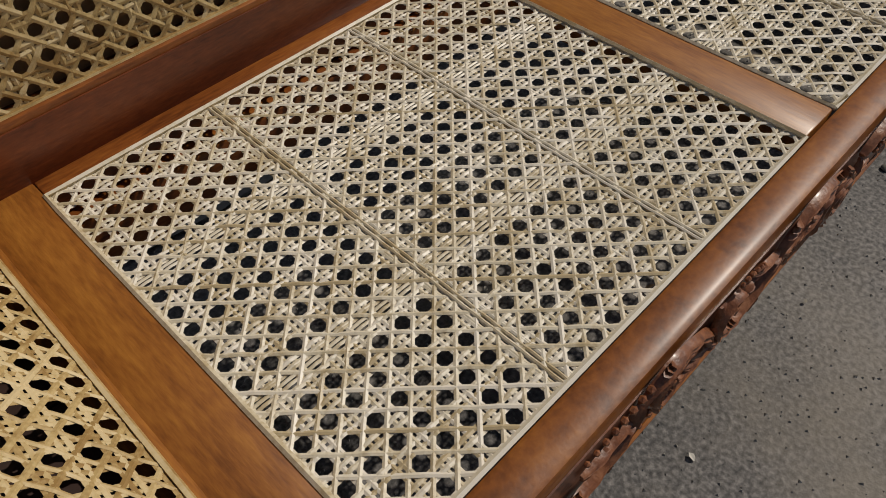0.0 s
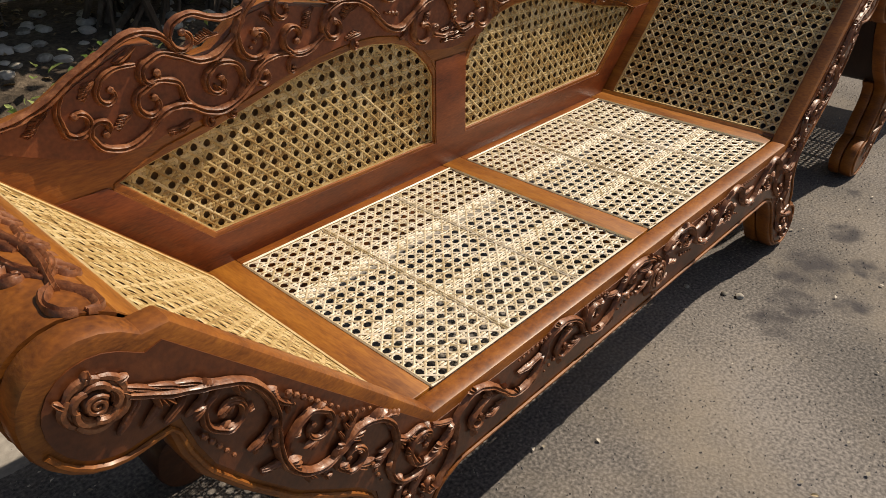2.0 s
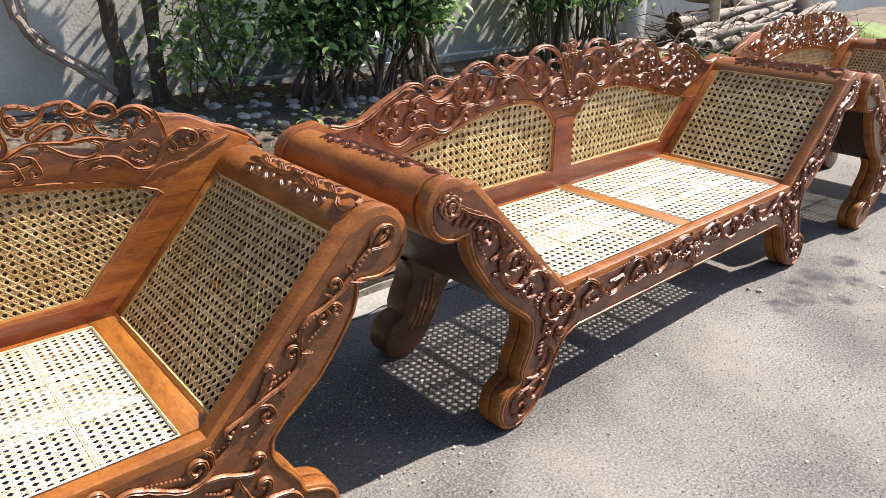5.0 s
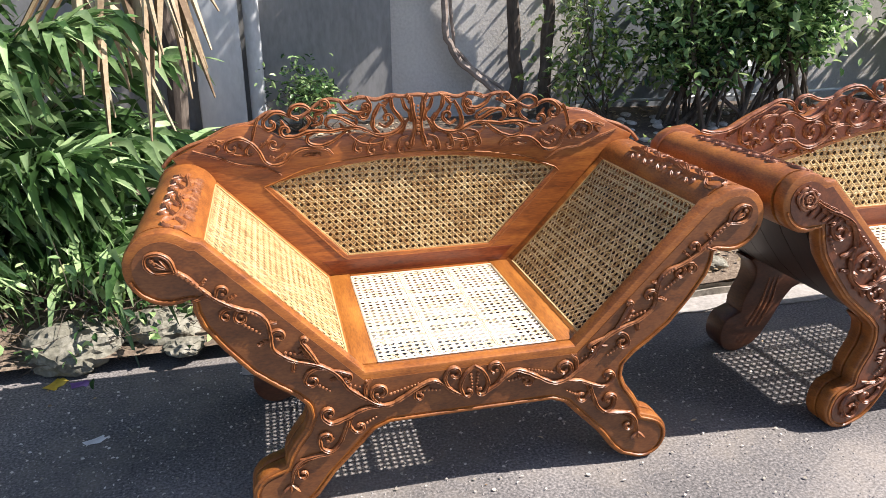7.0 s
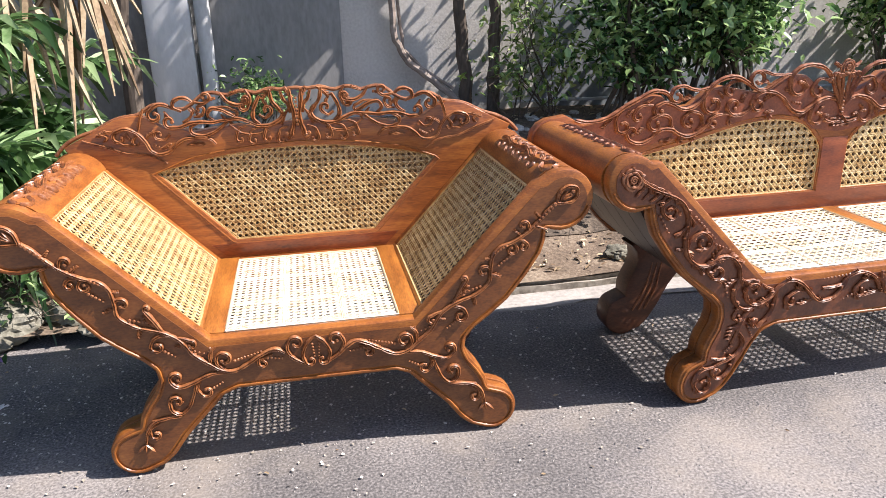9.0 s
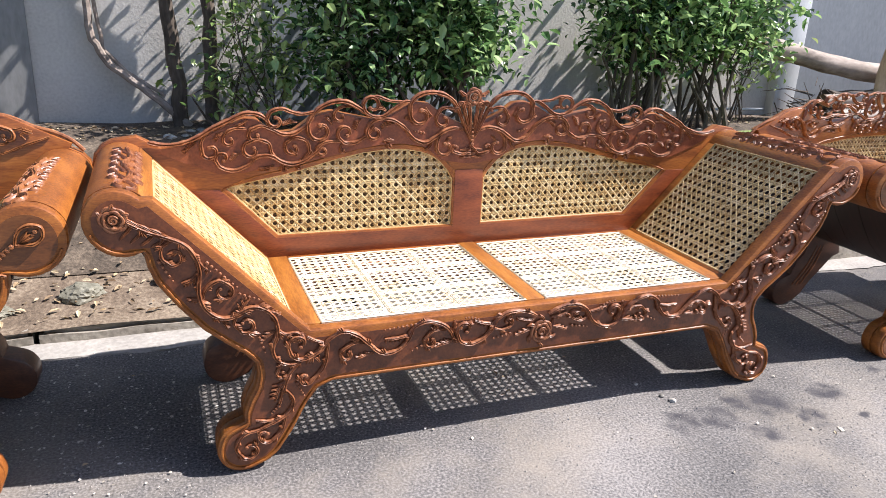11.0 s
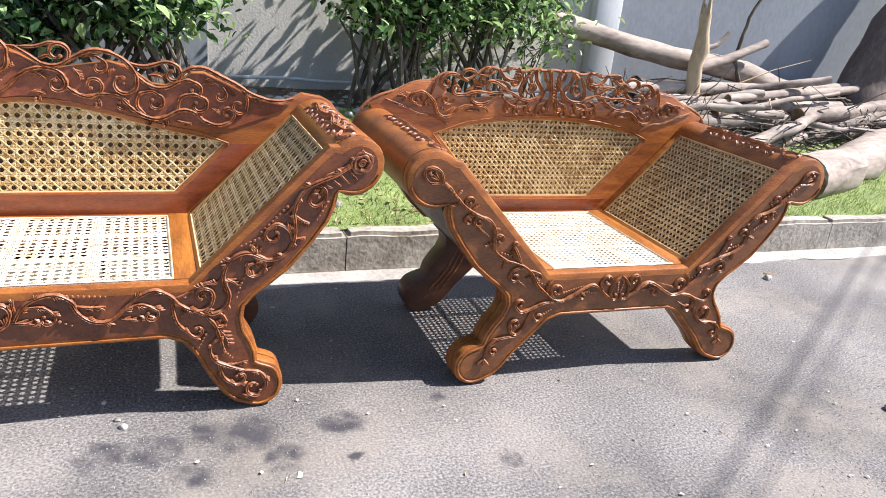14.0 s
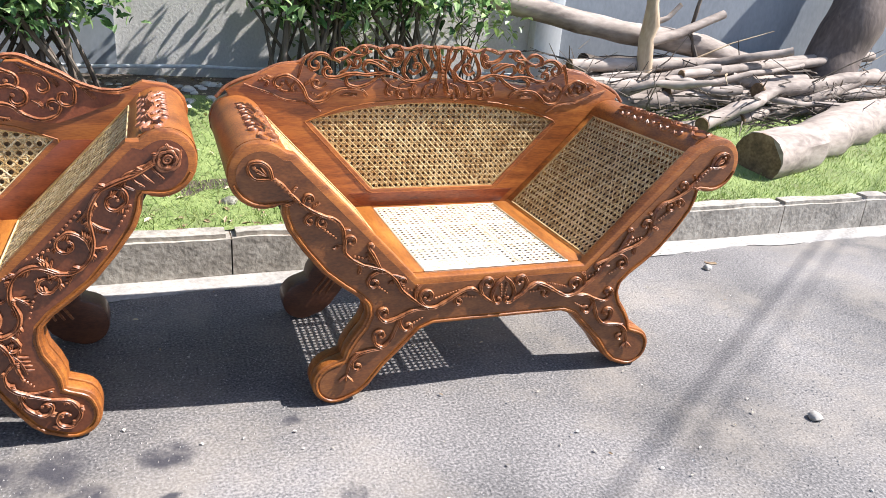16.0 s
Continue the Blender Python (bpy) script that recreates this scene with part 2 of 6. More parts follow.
def leaf_blob(bm, base, tip, width, lift):
    """A carved leaf lying on an x-z face: a ridged, pointed shape, raised towards -y."""
    b, t = Vector(base), Vector(tip)
    d = t - b
    n = Vector((-d.z, 0, d.x)).normalized() * width
    up = Vector((0, -lift, 0))
    ribs = []
    for f, w in ((0.0, 0.25), (0.3, 0.95), (0.6, 0.85), (0.85, 0.4)):
        c = b + d * f
        ribs.append([bm.verts.new(c - n * w), bm.verts.new(c + up * (0.6 + 0.5 * math.sin(f * 3))), bm.verts.new(c + n * w)])
    end = bm.verts.new(t + up * 0.3)
    for a, c in zip(ribs, ribs[1:]):
        bm.faces.new((a[0], a[1], c[1], c[0]))
        bm.faces.new((a[1], a[2], c[2], c[1]))
    bm.faces.new((ribs[-1][0], ribs[-1][1], end))
    bm.faces.new((ribs[-1][1], ribs[-1][2], end))


def spiral(c, r0, start, turns, way, n=22, shrink=0.12):
    """Points of a scroll in the x-z plane that winds in to its centre, from the angle start."""
    out = []
    for k in range(n):
        f = k / (n - 1)
        a = start + way * turns * 2 * math.pi * f
        r = r0 * ((1 - f) * (1 - shrink) + shrink)
        out.append((c[0] + r * math.cos(a), c[1] + r * math.sin(a)))
    return out


def relief(bm, pts, y, r, tip=0.35, segs=6):
    n = len(pts)
    tube(bm, [(x, y, z) for x, z in pts], [r * (tip + (1 - tip) * math.sin(math.pi * min(1, 0.25 + 0.75 * k / (n - 1)))) for k in range(n)], segs)


def rose(bm, c, y, r):
    """A carved rose: a wound bud inside two rows of overlapping cupped petals."""
    ball(bm, (c[0], y, c[1]), r * 0.45, (1, 0.5, 1), 2)
    relief(bm, spiral(c, r * 0.40, 0.4, 1.9, 1, 24, 0.1), y - r * 0.24, r * 0.09, 0.6)
    for row, (rad, thick, lift) in enumerate(((0.62, 0.15, 0.14), (0.90, 0.17, 0.04))):
        for k in range(5):
            a = 2 * math.pi * (k + 0.5 * row) / 5
            arc = [(c[0] + r * (rad + 0.12 * math.sin(math.pi * j / 6)) * math.cos(a + 1.45 * (j / 6 - 0.5)), c[1] + r * (rad + 0.12 * math.sin(math.pi * j / 6)) * math.sin(a + 1.45 * (j / 6 - 0.5))) for j in range(7)]
            relief(bm, arc, y - r * lift, r * thick, 0.5)
            inner = [(c[0] + (x - c[0]) * 0.82, c[1] + (z - c[1]) * 0.82) for x, z in arc[1:-1]]
            relief(bm, inner, y - r * lift * 0.4, r * 0.10, 0.5)


def along(path, s):
    """A place and normal on a broken line, at the share s of its length."""
    p = [Vector((x, z)) for x, z in path]
    lens = [(b - a).length for a, b in zip(p, p[1:])]
    d = s * sum(lens)
    for a, b, ln in zip(p, p[1:], lens):
        if d <= ln + 1e-9:
            t = (b - a) / ln
            return a + t * d, Vector((-t.y, t.x))
        d -= ln
    t = (p[-1] - p[-2]).normalized()
    return p[-1], Vector((-t.y, t.x))


def smooth_path(path, n=40):
    """The broken line with its corners rounded."""
    pts = [along(path, k / n)[0] for k in range(n + 1)]
    for _ in range(5):
        pts = [pts[0]] + [(a + b * 2 + c) / 4 for a, b, c in zip(pts, pts[1:], pts[2:])] + [pts[-1]]
    return [tuple(p) for p in pts]


def band(bm, pts, y, w, eye=None, turns=0.95, tip=0.45, side=1, high=1.55, leafy=0.0):
    """A carved stem with two ridges and a groove through a few points of the x-z plane; eye: the centre of the volute in which it ends. side: 1, or -1 for its mirror image."""
    p = [Vector((q[0] * side, q[1])) for q in pts]
    p = [p[0] * 2 - p[1]] + p + [p[-1] * 2 - p[-2]]
    out = []
    for a, b, c, d in zip(p, p[1:], p[2:], p[3:]):
        steps = max(3, min(8, int((c - b).length / 0.006)))
        for j in range(steps):
            f = j / steps
            out.append(0.5 * (2 * b + (c - a) * f + (2 * a - 5 * b + 4 * c - d) * f * f + (3 * b - a - 3 * c + d) * f ** 3))
    out.append(p[-2])
    if eye:
        c = Vector((eye[0] * side, eye[1]))
        t, o = out[-1] - out[-2], out[-1] - c
        way = 1 if t.x * -o.y - t.y * -o.x > 0 else -1
        n = 20
        for k in range(1, n + 1):
            f = k / n
            a, r = math.atan2(o.y, o.x) + way * turns * 1.6 * math.pi * f, o.length * (1 - 0.62 * f)
            out.append(c + Vector((math.cos(a), math.sin(a))) * r)
        ball(bm, (out[-1].x, y - w * 0.5, out[-1].y), w * 1.15, (1, 0.9, 1))
    last = len(out) - 1
    rows = []
    for k, q in enumerate(out):
        t = (out[min(k + 1, last)] - out[max(k - 1, 0)]).normalized()
        nn = Vector((-t.y, t.x))
        f = k / last
        g = tip + (1 - tip) * min(1, math.sin(math.pi * min(1, 0.12 + 0.80 * f)) * 1.25)
        g *= 1 + 0.30 * noise.noise((q.x * 70, q.y * 70, 1.5))
        rows.append([bm.verts.new((q.x + nn.x * o * w * g, y - h * w * g * high, q.y + nn.y * o * w * g)) for o, h in ((-1, -0.1), (-0.82, 0.62), (-0.45, 0.92), (0, 0.55), (0.45, 1.0), (0.82, 0.66), (1, -0.1))])
    if leafy:
        for k in range(5, last - 6, 7):
            q, t = out[k], (out[k + 1] - out[k - 1]).normalized()
            nn = Vector((-t.y, t.x)) * (1 if (k // 7) % 2 else -1)
            ln = leafy * (0.8 + 0.5 * noise.noise((q.x * 31, q.y * 31, 7)))
            for g in (0.0, 0.5, 1.0):
                e = q + t * ln * (1.25 - g * 0.9) + nn * ln * (0.70 + g * 0.35)
                m = q - t * ln * 0.25 * g
                leaf_blob(bm, (m.x, y - w * 0.1, m.y), (e.x, y - w * 0.5, e.y), ln * 0.30, w * 1.2)
    for a, b in zip(rows, rows[1:]):
        for i in range(7):
            j = (i + 1) % 7
            bm.faces.new((a[i], a[j], b[j], b[i]))
    bm.faces.new(rows[0][::-1])
    bm.faces.new(rows[-1])


def berries(bm, a, b, n, y, r, side=1, wave=0.0):
    """A row of carved berries that dwindle towards its end."""
    for k in range(n):
        f = k / max(1, n - 1)
        x, z = a[0] + (b[0] - a[0]) * f, a[1] + (b[1] - a[1]) * f + wave * math.sin(math.pi * f)
        ball(bm, (x * side, y - r * 0.5, z), r * (1.1 - 0.4 * f), (1, 0.9, 1))


def plume(bm, base, tip, spread, count, y, w, side=1):
    """A carved acanthus leaf: pointed lobes that fan off its midrib to one side, each one a grooved ribbon curling outwards."""
    b, e = Vector(base), Vector(tip)
    d = e - b
    n = Vector((-d.y, d.x)) * spread
    band(bm, [tuple(b), tuple(b + d * 0.5 + n * 0.16), tuple(e)], y, w, None, 0, 0.35, side)
    for k in range(count):
        f = 0.10 + 0.62 * k / max(1, count - 1)
        q = b + d * f
        ln = 0.62 - 0.28 * f
        band(bm, [tuple(q), tuple(q + d * ln * 0.35 + n * ln * 0.55), tuple(q + d * ln * 0.62 + n * ln * 1.25)], y, w * 0.8, None, 0, 0.25, side)


# ---- woven cane ----
def spans(poly, p, d):
    """The stretches of the line p + s d that lie inside a polygon."""
    cuts = []
    for a, b in zip(poly, poly[1:] + poly[:1]):
        e = (b[0] - a[0], b[1] - a[1])
        den = d[0] * e[1] - d[1] * e[0]
        if abs(den) < 1e-12:
            continue
        w = (a[0] - p[0], a[1] - p[1])
        s, u = (w[0] * e[1] - w[1] * e[0]) / den, (w[0] * d[1] - w[1] * d[0]) / den
        if 0 <= u < 1:
            cuts.append(s)
    cuts.sort()
    return [(a, b) for a, b in zip(cuts[::2], cuts[1::2]) if b - a > 0.004]


def cane(poly, pitch, m, seams=None, width=0.082, gap=0.135):
    """A sheet of six-way cane weave inside a polygon of the u-v plane, placed by m. seams: whether close-woven bands part it into three times three fields."""
    verts, faces = [], []
    us, vs = [p[0] for p in poly], [p[1] for p in poly]
    u0, u1, v0, v1 = min(us), max(us), min(vs), max(vs)
    nu, nv = max(2, round((u1 - u0) / pitch)), max(2, round((v1 - v0) / pitch))
    if seams:
        nu, nv = 3 * round((nu - 2) / 3) + 2, 3 * round((nv - 2) / 3) + 2
    pu, pv = (u1 - u0) / nu, (v1 - v0) / nv

    def strip(p, d, w, z, wave, phase, wl):
        ln = math.hypot(*d)
        d = (d[0] / ln, d[1] / ln)
        nx, ny = -d[1] * w, d[0] * w
        for a, b in spans(poly, p, d):
            n = max(1, int((b - a) / (wl * 0.5)))
            base = len(verts)
            for k in range(n + 1):
                s = a + (b - a) * k / n
                x, y = p[0] + d[0] * s, p[1] + d[1] * s
                zz = z + wave * math.cos(2 * math.pi * s / wl + phase)
                verts.extend(m @ Vector(q) for q in ((x - nx, y - ny, zz - 0.0004), (x, y, zz + 0.0007), (x + nx, y + ny, zz - 0.0004), (x, y, zz - 0.0011)))
            for k in range(n):
                i = base + 4 * k
                for e in range(4):
                    g = (e + 1) % 4
                    faces.append((i + e, i + g, i + 4 + g, i + 4 + e))

    w = width * pitch
    rs = random.Random(round(u0 * 1000) + nu)
    for i in range(nu + 1):
        for o in (-gap, gap):
            strip((u0 + (i + o + rs.uniform(-0.02, 0.02)) * pu, v0 - 1), (0, 1), w * rs.uniform(0.9, 1.1), 0.0, 0.0010, i * math.pi, pv)
    for j in range(nv + 1):
        for o in (-gap, gap):
            strip((u0 - 1, v0 + (j + o + rs.uniform(-0.02, 0.02)) * pv), (1, 0), w * rs.uniform(0.9, 1.1), 0.0004, 0.0010, j * math.pi, pu)
    for i in range(-nv - 1, nu + nv + 2):
        strip((u0 + (i + 0.5 + rs.uniform(-0.012, 0.012)) * pu, v0), (pu, pv), w * 0.95, 0.0009, 0.0010, i * 2.1, pu * 1.414)
        strip((u0 + (i + 0.5 + rs.uniform(-0.012, 0.012)) * pu, v0), (-pu, pv), w * 0.95, 0.0012, 0.0010, i * 1.7 + 1, pu * 1.414)
    if seams:
        for k in (1, 2):
            x = u0 + ((nu + 1) * k / 3 - 0.5) * pu
            for o in (-0.30, -0.10, 0.10, 0.30):
                strip((x + o * pu, v0 - 1), (0, 1), w * 0.9, 0.0002, 0.0012, o * 9, pv)
            for o in (-0.09, 0.09):
                strip((x + o * pu, v0 - 1), (0, 1), w * 0.75, 0.0021, 0.0006, o * 9, pv)
            y = v0 + ((nv + 1) * k / 3 - 0.5) * pv
            for o in (-0.30, -0.10, 0.10, 0.30):
                strip((u0 - 1, y + o * pv), (1, 0), w * 0.8, 0.0002, 0.0012, o * 11, pu)

    me = bpy.data.meshes.new("cane")
    me.from_pydata(verts, [], faces)
    return me


def cane_part(name, parent, poly, pitch, m, material, seams=None, width=0.082, gap=0.135):
    me = cane(poly, pitch, m, seams, width, gap)
    me.materials.append(material)
    ob = tagged(new(name, me), kind="stuff")
    ob.parent = parent
    bm = bmesh.new()
    loop = [m @ Vector((u, v, 0.003)) for u, v in poly]
    ring = []
    for a, b in zip(loop, loop[1:] + loop[:1]):
        k = max(1, int((b - a).length / 0.03))
        ring += [a.lerp(b, j / k) for j in range(k)]
    tube(bm, ring + ring[:2], 0.0034, 5, None, False)
    part("binding", bm, material, ob)
    return ob


# ---- settees ----
def half_profile(hs, k):
    """The right half of the front board's outline, from the seat's corner round the arm's scroll and down the leg to the apron."""
    dx = hs - 0.282
    out = [(0.282, 0.397), (0.45, 0.587), (0.618, 0.772)]
    big = 0.09 if k == 1 else 0.081
    out += [(0.705 + big * math.cos(radians(a)), 0.715 + big * math.sin(radians(a))) for a in range(135, -121, -15)]
    out += [(0.662, 0.605), (0.650, 0.562), (0.610, 0.497), (0.558, 0.428), (0.505, 0.382), (0.462, 0.350), (0.434, 0.320), (0.430, 0.290), (0.444, 0.256), (0.473, 0.218), (0.492, 0.185), (0.499, 0.155)]
    out += [(0.516 + 0.072 * math.cos(radians(a)), 0.073 + 0.072 * math.sin(radians(a))) for a in range(70, -121, -15)]
    out += [(0.445, 0.024), (0.415, 0.050), (0.372, 0.108), (0.345, 0.136), (0.300, 0.182), (0.262, 0.222), (0.222, 0.238)]
    return [(x + dx, z * k if z > 0.12 else z * (1 + (k - 1) * max(0, z) / 0.12)) for x, z in out]


def mirrored(right):
    return right + [(-x, z) for x, z in reversed(right)]


def inset(loop, d):
    """The outline moved inwards."""
    out = []
    n = len(loop)
    area = sum(a[0] * b[1] - b[0] * a[1] for a, b in zip(loop, loop[1:] + loop[:1]))
    for i in range(n):
        a, c = Vector(loop[i - 1]), Vector(loop[(i + 1) % n])
        t = (c - a).normalized()
        nrm = Vector((-t.y, t.x)) * (1 if area > 0 else -1)
        out.append(tuple(Vector(loop[i]) + nrm * d))
    return out


def settee(name, label, hs, k, pitch, seats, openings, crest_top, solid_top, grand):
    root = empty(name, label, "settee" if grand else "armchair")
    zs, dx = 0.397 * k, hs - 0.282
    cut_wood = CARVED if grand else CARVED_LIGHT
    right = half_profile(hs, k)
    outline = mirrored(right)
    depth = 0.630 if grand else 0.675
    # front board with its rolled moulding
    front = part("front_frame", prism(outline, 0.0, 0.045, 0.009), WOOD, root)
    bm = bmesh.new()
    edge = inset(outline, 0.012)
    cut = len(right)
    ring = [along(edge[13:cut] + edge[cut:-13], j / 240)[0] for j in range(241)]
    tube(bm, [(p.x, -0.002, p.y) for p in ring], 0.0038, 6)
    part("moulding", bm, WOOD, front)
    # one flat dark face, with shade behind the relief put into its colour
    part("carved_ground", prism(inset(outline, 0.022), -0.002, -0.0002), SHADED_GROUND if grand else SHADED_PLANE, front)
    # the legs' inner thickness and the rear legs
    leg = [p for p in right if p[1] < 0.36 * k and p[0] > hs - 0.07]
    leg = leg + [(hs - 0.03, zs - 0.03), (hs + 0.11, zs - 0.03)]
    for side in (1, -1):
        poly = [(side * x, z) for x, z in leg]
        part("leg", prism(poly, 0.047, 0.085, 0.004), WOOD, root)
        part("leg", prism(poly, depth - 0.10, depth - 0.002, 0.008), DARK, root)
        # grooves on the rear leg's face
        bm = bmesh.new()
        for j in range(3):
            path = [(side * (hs + 0.20 - 0.025 * j), 0.10), (side * (hs + 0.13 - 0.022 * j), 0.19), (side * (hs + 0.09 - 0.02 * j), 0.29)]
            relief(bm, smooth_path(path, 12), depth - 0.101, 0.005)
        part("leg_carving", bm, CARVED, root)
    # apron rail at the back and seat rails
    bm = bmesh.new()
    box(bm, (-hs - 0.05, depth - 0.06, zs - 0.12), (hs + 0.05, depth - 0.004, zs - 0.037), 0.004)
    part("back_rail", bm, WOOD_X, root)
    y0, y1 = 0.046, depth - 0.003
    edges = [-hs - 0.03] + [x for a, b in seats for x in (a, b)] + [hs + 0.03]
    for a, b in zip(edges[::2], edges[1::2]):
        bm = bmesh.new()
        box(bm, (a, 0.046, zs - 0.035), (b, depth - 0.001, zs), 0.003)
        part("seat_rail", bm, WOOD_Y, root)
    for a, b in seats:
        bm = bmesh.new()
        box(bm, (a + 0.0005, y1 - 0.03, zs - 0.035), (b - 0.0005, depth - 0.001, zs - 0.0005), 0.003)
        part("seat_rail", bm, WOOD_X, root)
        cane_part("seat_cane", root, [(a, y0), (b, y0), (b, y1 - 0.03), (a, y1 - 0.03)], pitch, Matrix.Translation((0, 0, zs - 0.003)), CANE_SEAT, True, 0.086 if grand else 0.102, 0.135)
    # sloping arms
    S = Vector((0.338, 0, 0.378 * k)).normalized()
    for side in (1, -1):
        sd = Vector((S.x * side, 0, S.z))
        nd = Vector((-S.z * side, 0, S.x))
        o = Vector((side * hs, 0, zs)) - nd * 0.020
        m = Matrix(((0, sd.x, nd.x, o.x), (1, 0, 0, 0), (0, sd.z, nd.z, o.z), (0, 0, 0, 1)))
        rail = 0.53 * (0.5 + 0.5 * k)
        v0, v1 = 0.030, 0.484 * (0.5 + 0.5 * k)
        arm = bmesh.new()
        box(arm, (0.046, -0.022, -0.03), (depth - 0.001, v0, 0), 0.003, m)
        box(arm, (0.046, v1, -0.03), (depth - 0.001, rail, 0), 0.003, m)
        box(arm, (depth - 0.043, v0 + 0.0005, -0.03), (depth - 0.001, v1 - 0.0005, -0.0005), 0.003, m)
        frame_ob = part("arm_frame", arm, WOOD_Y, root)
        cane_part("arm_cane", root, [(0.048, v0), (depth - 0.043, v0), (depth - 0.043, v1), (0.048, v1)], pitch, m @ Matrix.Translation((0, 0, -0.004)), CANE_BACK if grand else CANE_GOLD, None, 0.097 if grand else 0.102, 0.135)
        # scrolled roll on top of the arm
        cx, cz, r = side * (0.705 + dx), 0.715 * k, 0.089 if not grand else 0.084
        bm = bmesh.new()
        tube(bm, [(cx, 0.046 + (depth - 0.047) * j / 4, cz) for j in range(5)], r, 28)
        roll = part("arm_roll", bm, WOOD, root)
        flat = bmesh.new()
        wr = 0.0070
        band(flat, [(0.10, 0.004), (0.20, -0.010), (0.30, 0.008), (0.40, -0.008), (0.50, 0.004), (0.55, 0.0)], 0.001, wr, None)
        for j, x in enumerate((0.13, 0.21, 0.29, 0.37, 0.45)):
            for w in (1, -1):
                plume(flat, (x, 0.002 * w), (x + 0.085, 0.026 * w), 0.42 * w, 3, 0.001, wr * 0.85)
                band(flat, [(x + 0.02, 0.0), (x + 0.045, -0.020 * w), (x + 0.035, -0.034 * w)], 0.001, wr * 0.75, (x + 0.022, -0.026 * w))
        for w in (1, -1):
            band(flat, [(0.115, 0.0), (0.085, 0.022 * w), (0.055, 0.020 * w), (0.048, 0.004 * w)], 0.001, wr * 0.9, None)
        a0 = math.atan2(nd.z, nd.x) - side * 0.42
        for v in flat.verts:
            ang, rad = a0 - side * (v.co.z + 0.012) / r, r - v.co.y - 0.001
            v.co = Vector((cx + rad * math.cos(ang), v.co.x, cz + rad * math.sin(ang)))
        part("roll_carving", flat, cut_wood, roll)
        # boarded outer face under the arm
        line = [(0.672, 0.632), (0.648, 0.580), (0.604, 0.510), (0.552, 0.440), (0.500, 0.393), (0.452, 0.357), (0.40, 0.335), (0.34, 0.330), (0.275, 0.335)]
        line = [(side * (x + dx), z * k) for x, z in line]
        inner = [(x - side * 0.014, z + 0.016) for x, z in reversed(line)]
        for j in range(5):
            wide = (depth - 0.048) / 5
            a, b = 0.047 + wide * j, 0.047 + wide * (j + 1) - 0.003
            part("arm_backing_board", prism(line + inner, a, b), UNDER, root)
        # relief on the arm's front, with a flower in the scroll
        bm = bmesh.new()
        lift = -0.005
        if grand:
            w = 0.0062
            q = (1.155, 0.766)
            rose(bm, (side * q[0], q[1]), lift, 0.030)
            band(bm, [(1.126, 0.756), (1.088, 0.732), (1.046, 0.714), (1.008, 0.692), (0.988, 0.656), (0.984, 0.615), (0.993, 0.570)], lift, w, None, 0, 0.5, side, 1.55, 0.019)
            band(bm, [(0.984, 0.620), (0.995, 0.558), (0.985, 0.514), (0.954, 0.486), (0.914, 0.486), (0.872, 0.504)], lift, w, None, 0, 0.6, side, 1.55, 0.019)
            band(bm, [(0.920, 0.487), (0.874, 0.507), (0.838, 0.497), (0.815, 0.465), (0.814, 0.420), (0.829, 0.380)], lift, w, None, 0, 0.6, side, 1.55, 0.019)
            band(bm, [(0.815, 0.430), (0.830, 0.378), (0.815, 0.340), (0.778, 0.324), (0.738, 0.336)], lift, w, None, 0, 0.5, side, 1.55, 0.017)
            band(bm, [(1.030, 0.708), (1.060, 0.690), (1.066, 0.662), (1.048, 0.642)], lift, w * 0.8, (1.038, 0.664), 0.95, 0.5, side, 1.55, 0.019)
            band(bm, [(0.990, 0.540), (0.974, 0.572), (0.940, 0.590), (0.914, 0.572)], lift, w * 0.8, (0.936, 0.558), 0.95, 0.5, side, 1.55, 0.019)
            band(bm, [(0.868, 0.506), (0.906, 0.490), (0.922, 0.464), (0.906, 0.438)], lift, w * 0.8, (0.892, 0.460), 0.95, 0.5, side, 1.55, 0.019)
            band(bm, [(0.816, 0.440), (0.796, 0.420), (0.770, 0.420)], lift, w * 0.75, (0.768, 0.402), 0.9, 0.5, side, 1.55, 0.015)
            for j, (x, z) in enumerate(((1.116, 0.750), (1.094, 0.737), (1.072, 0.726), (1.050, 0.716))):
                for g in (1, -1):
                    band(bm, [(x, z), (x + 0.012, z + 0.014 * g), (x + 0.034, z + (0.034 - 0.003 * j) * g)], lift, w * 0.62, None, 0, 0.25, side)
            plume(bm, (0.988, 0.660), (0.958, 0.616), 0.5, 3, lift, w * 0.72, side)
            plume(bm, (0.990, 0.612), (1.032, 0.590), -0.5, 4, lift, w * 0.70, side)
            plume(bm, (0.990, 0.545), (1.026, 0.548), -0.5, 3, lift, w * 0.66, side)
            plume(bm, (0.905, 0.490), (0.872, 0.532), -0.5, 3, lift, w * 0.7, side)
            plume(bm, (0.962, 0.490), (0.940, 0.452), -0.5, 3, lift, w * 0.66, side)
            plume(bm, (0.822, 0.430), (0.858, 0.402), 0.5, 3, lift, w * 0.66, side)
            plume(bm, (0.832, 0.490), (0.800, 0.476), -0.5, 3, lift, w * 0.60, side)
            berries(bm, (0.962, 0.640), (0.900, 0.568), 8, lift, 0.0052, side)
            berries(bm, (1.074, 0.652), (1.050, 0.600), 5, lift, 0.0050, side)
            berries(bm, (0.872, 0.446), (0.850, 0.372), 6, lift, 0.0048, side)
            berries(bm, (0.896, 0.548), (0.850, 0.528), 5, lift, 0.0048, side)
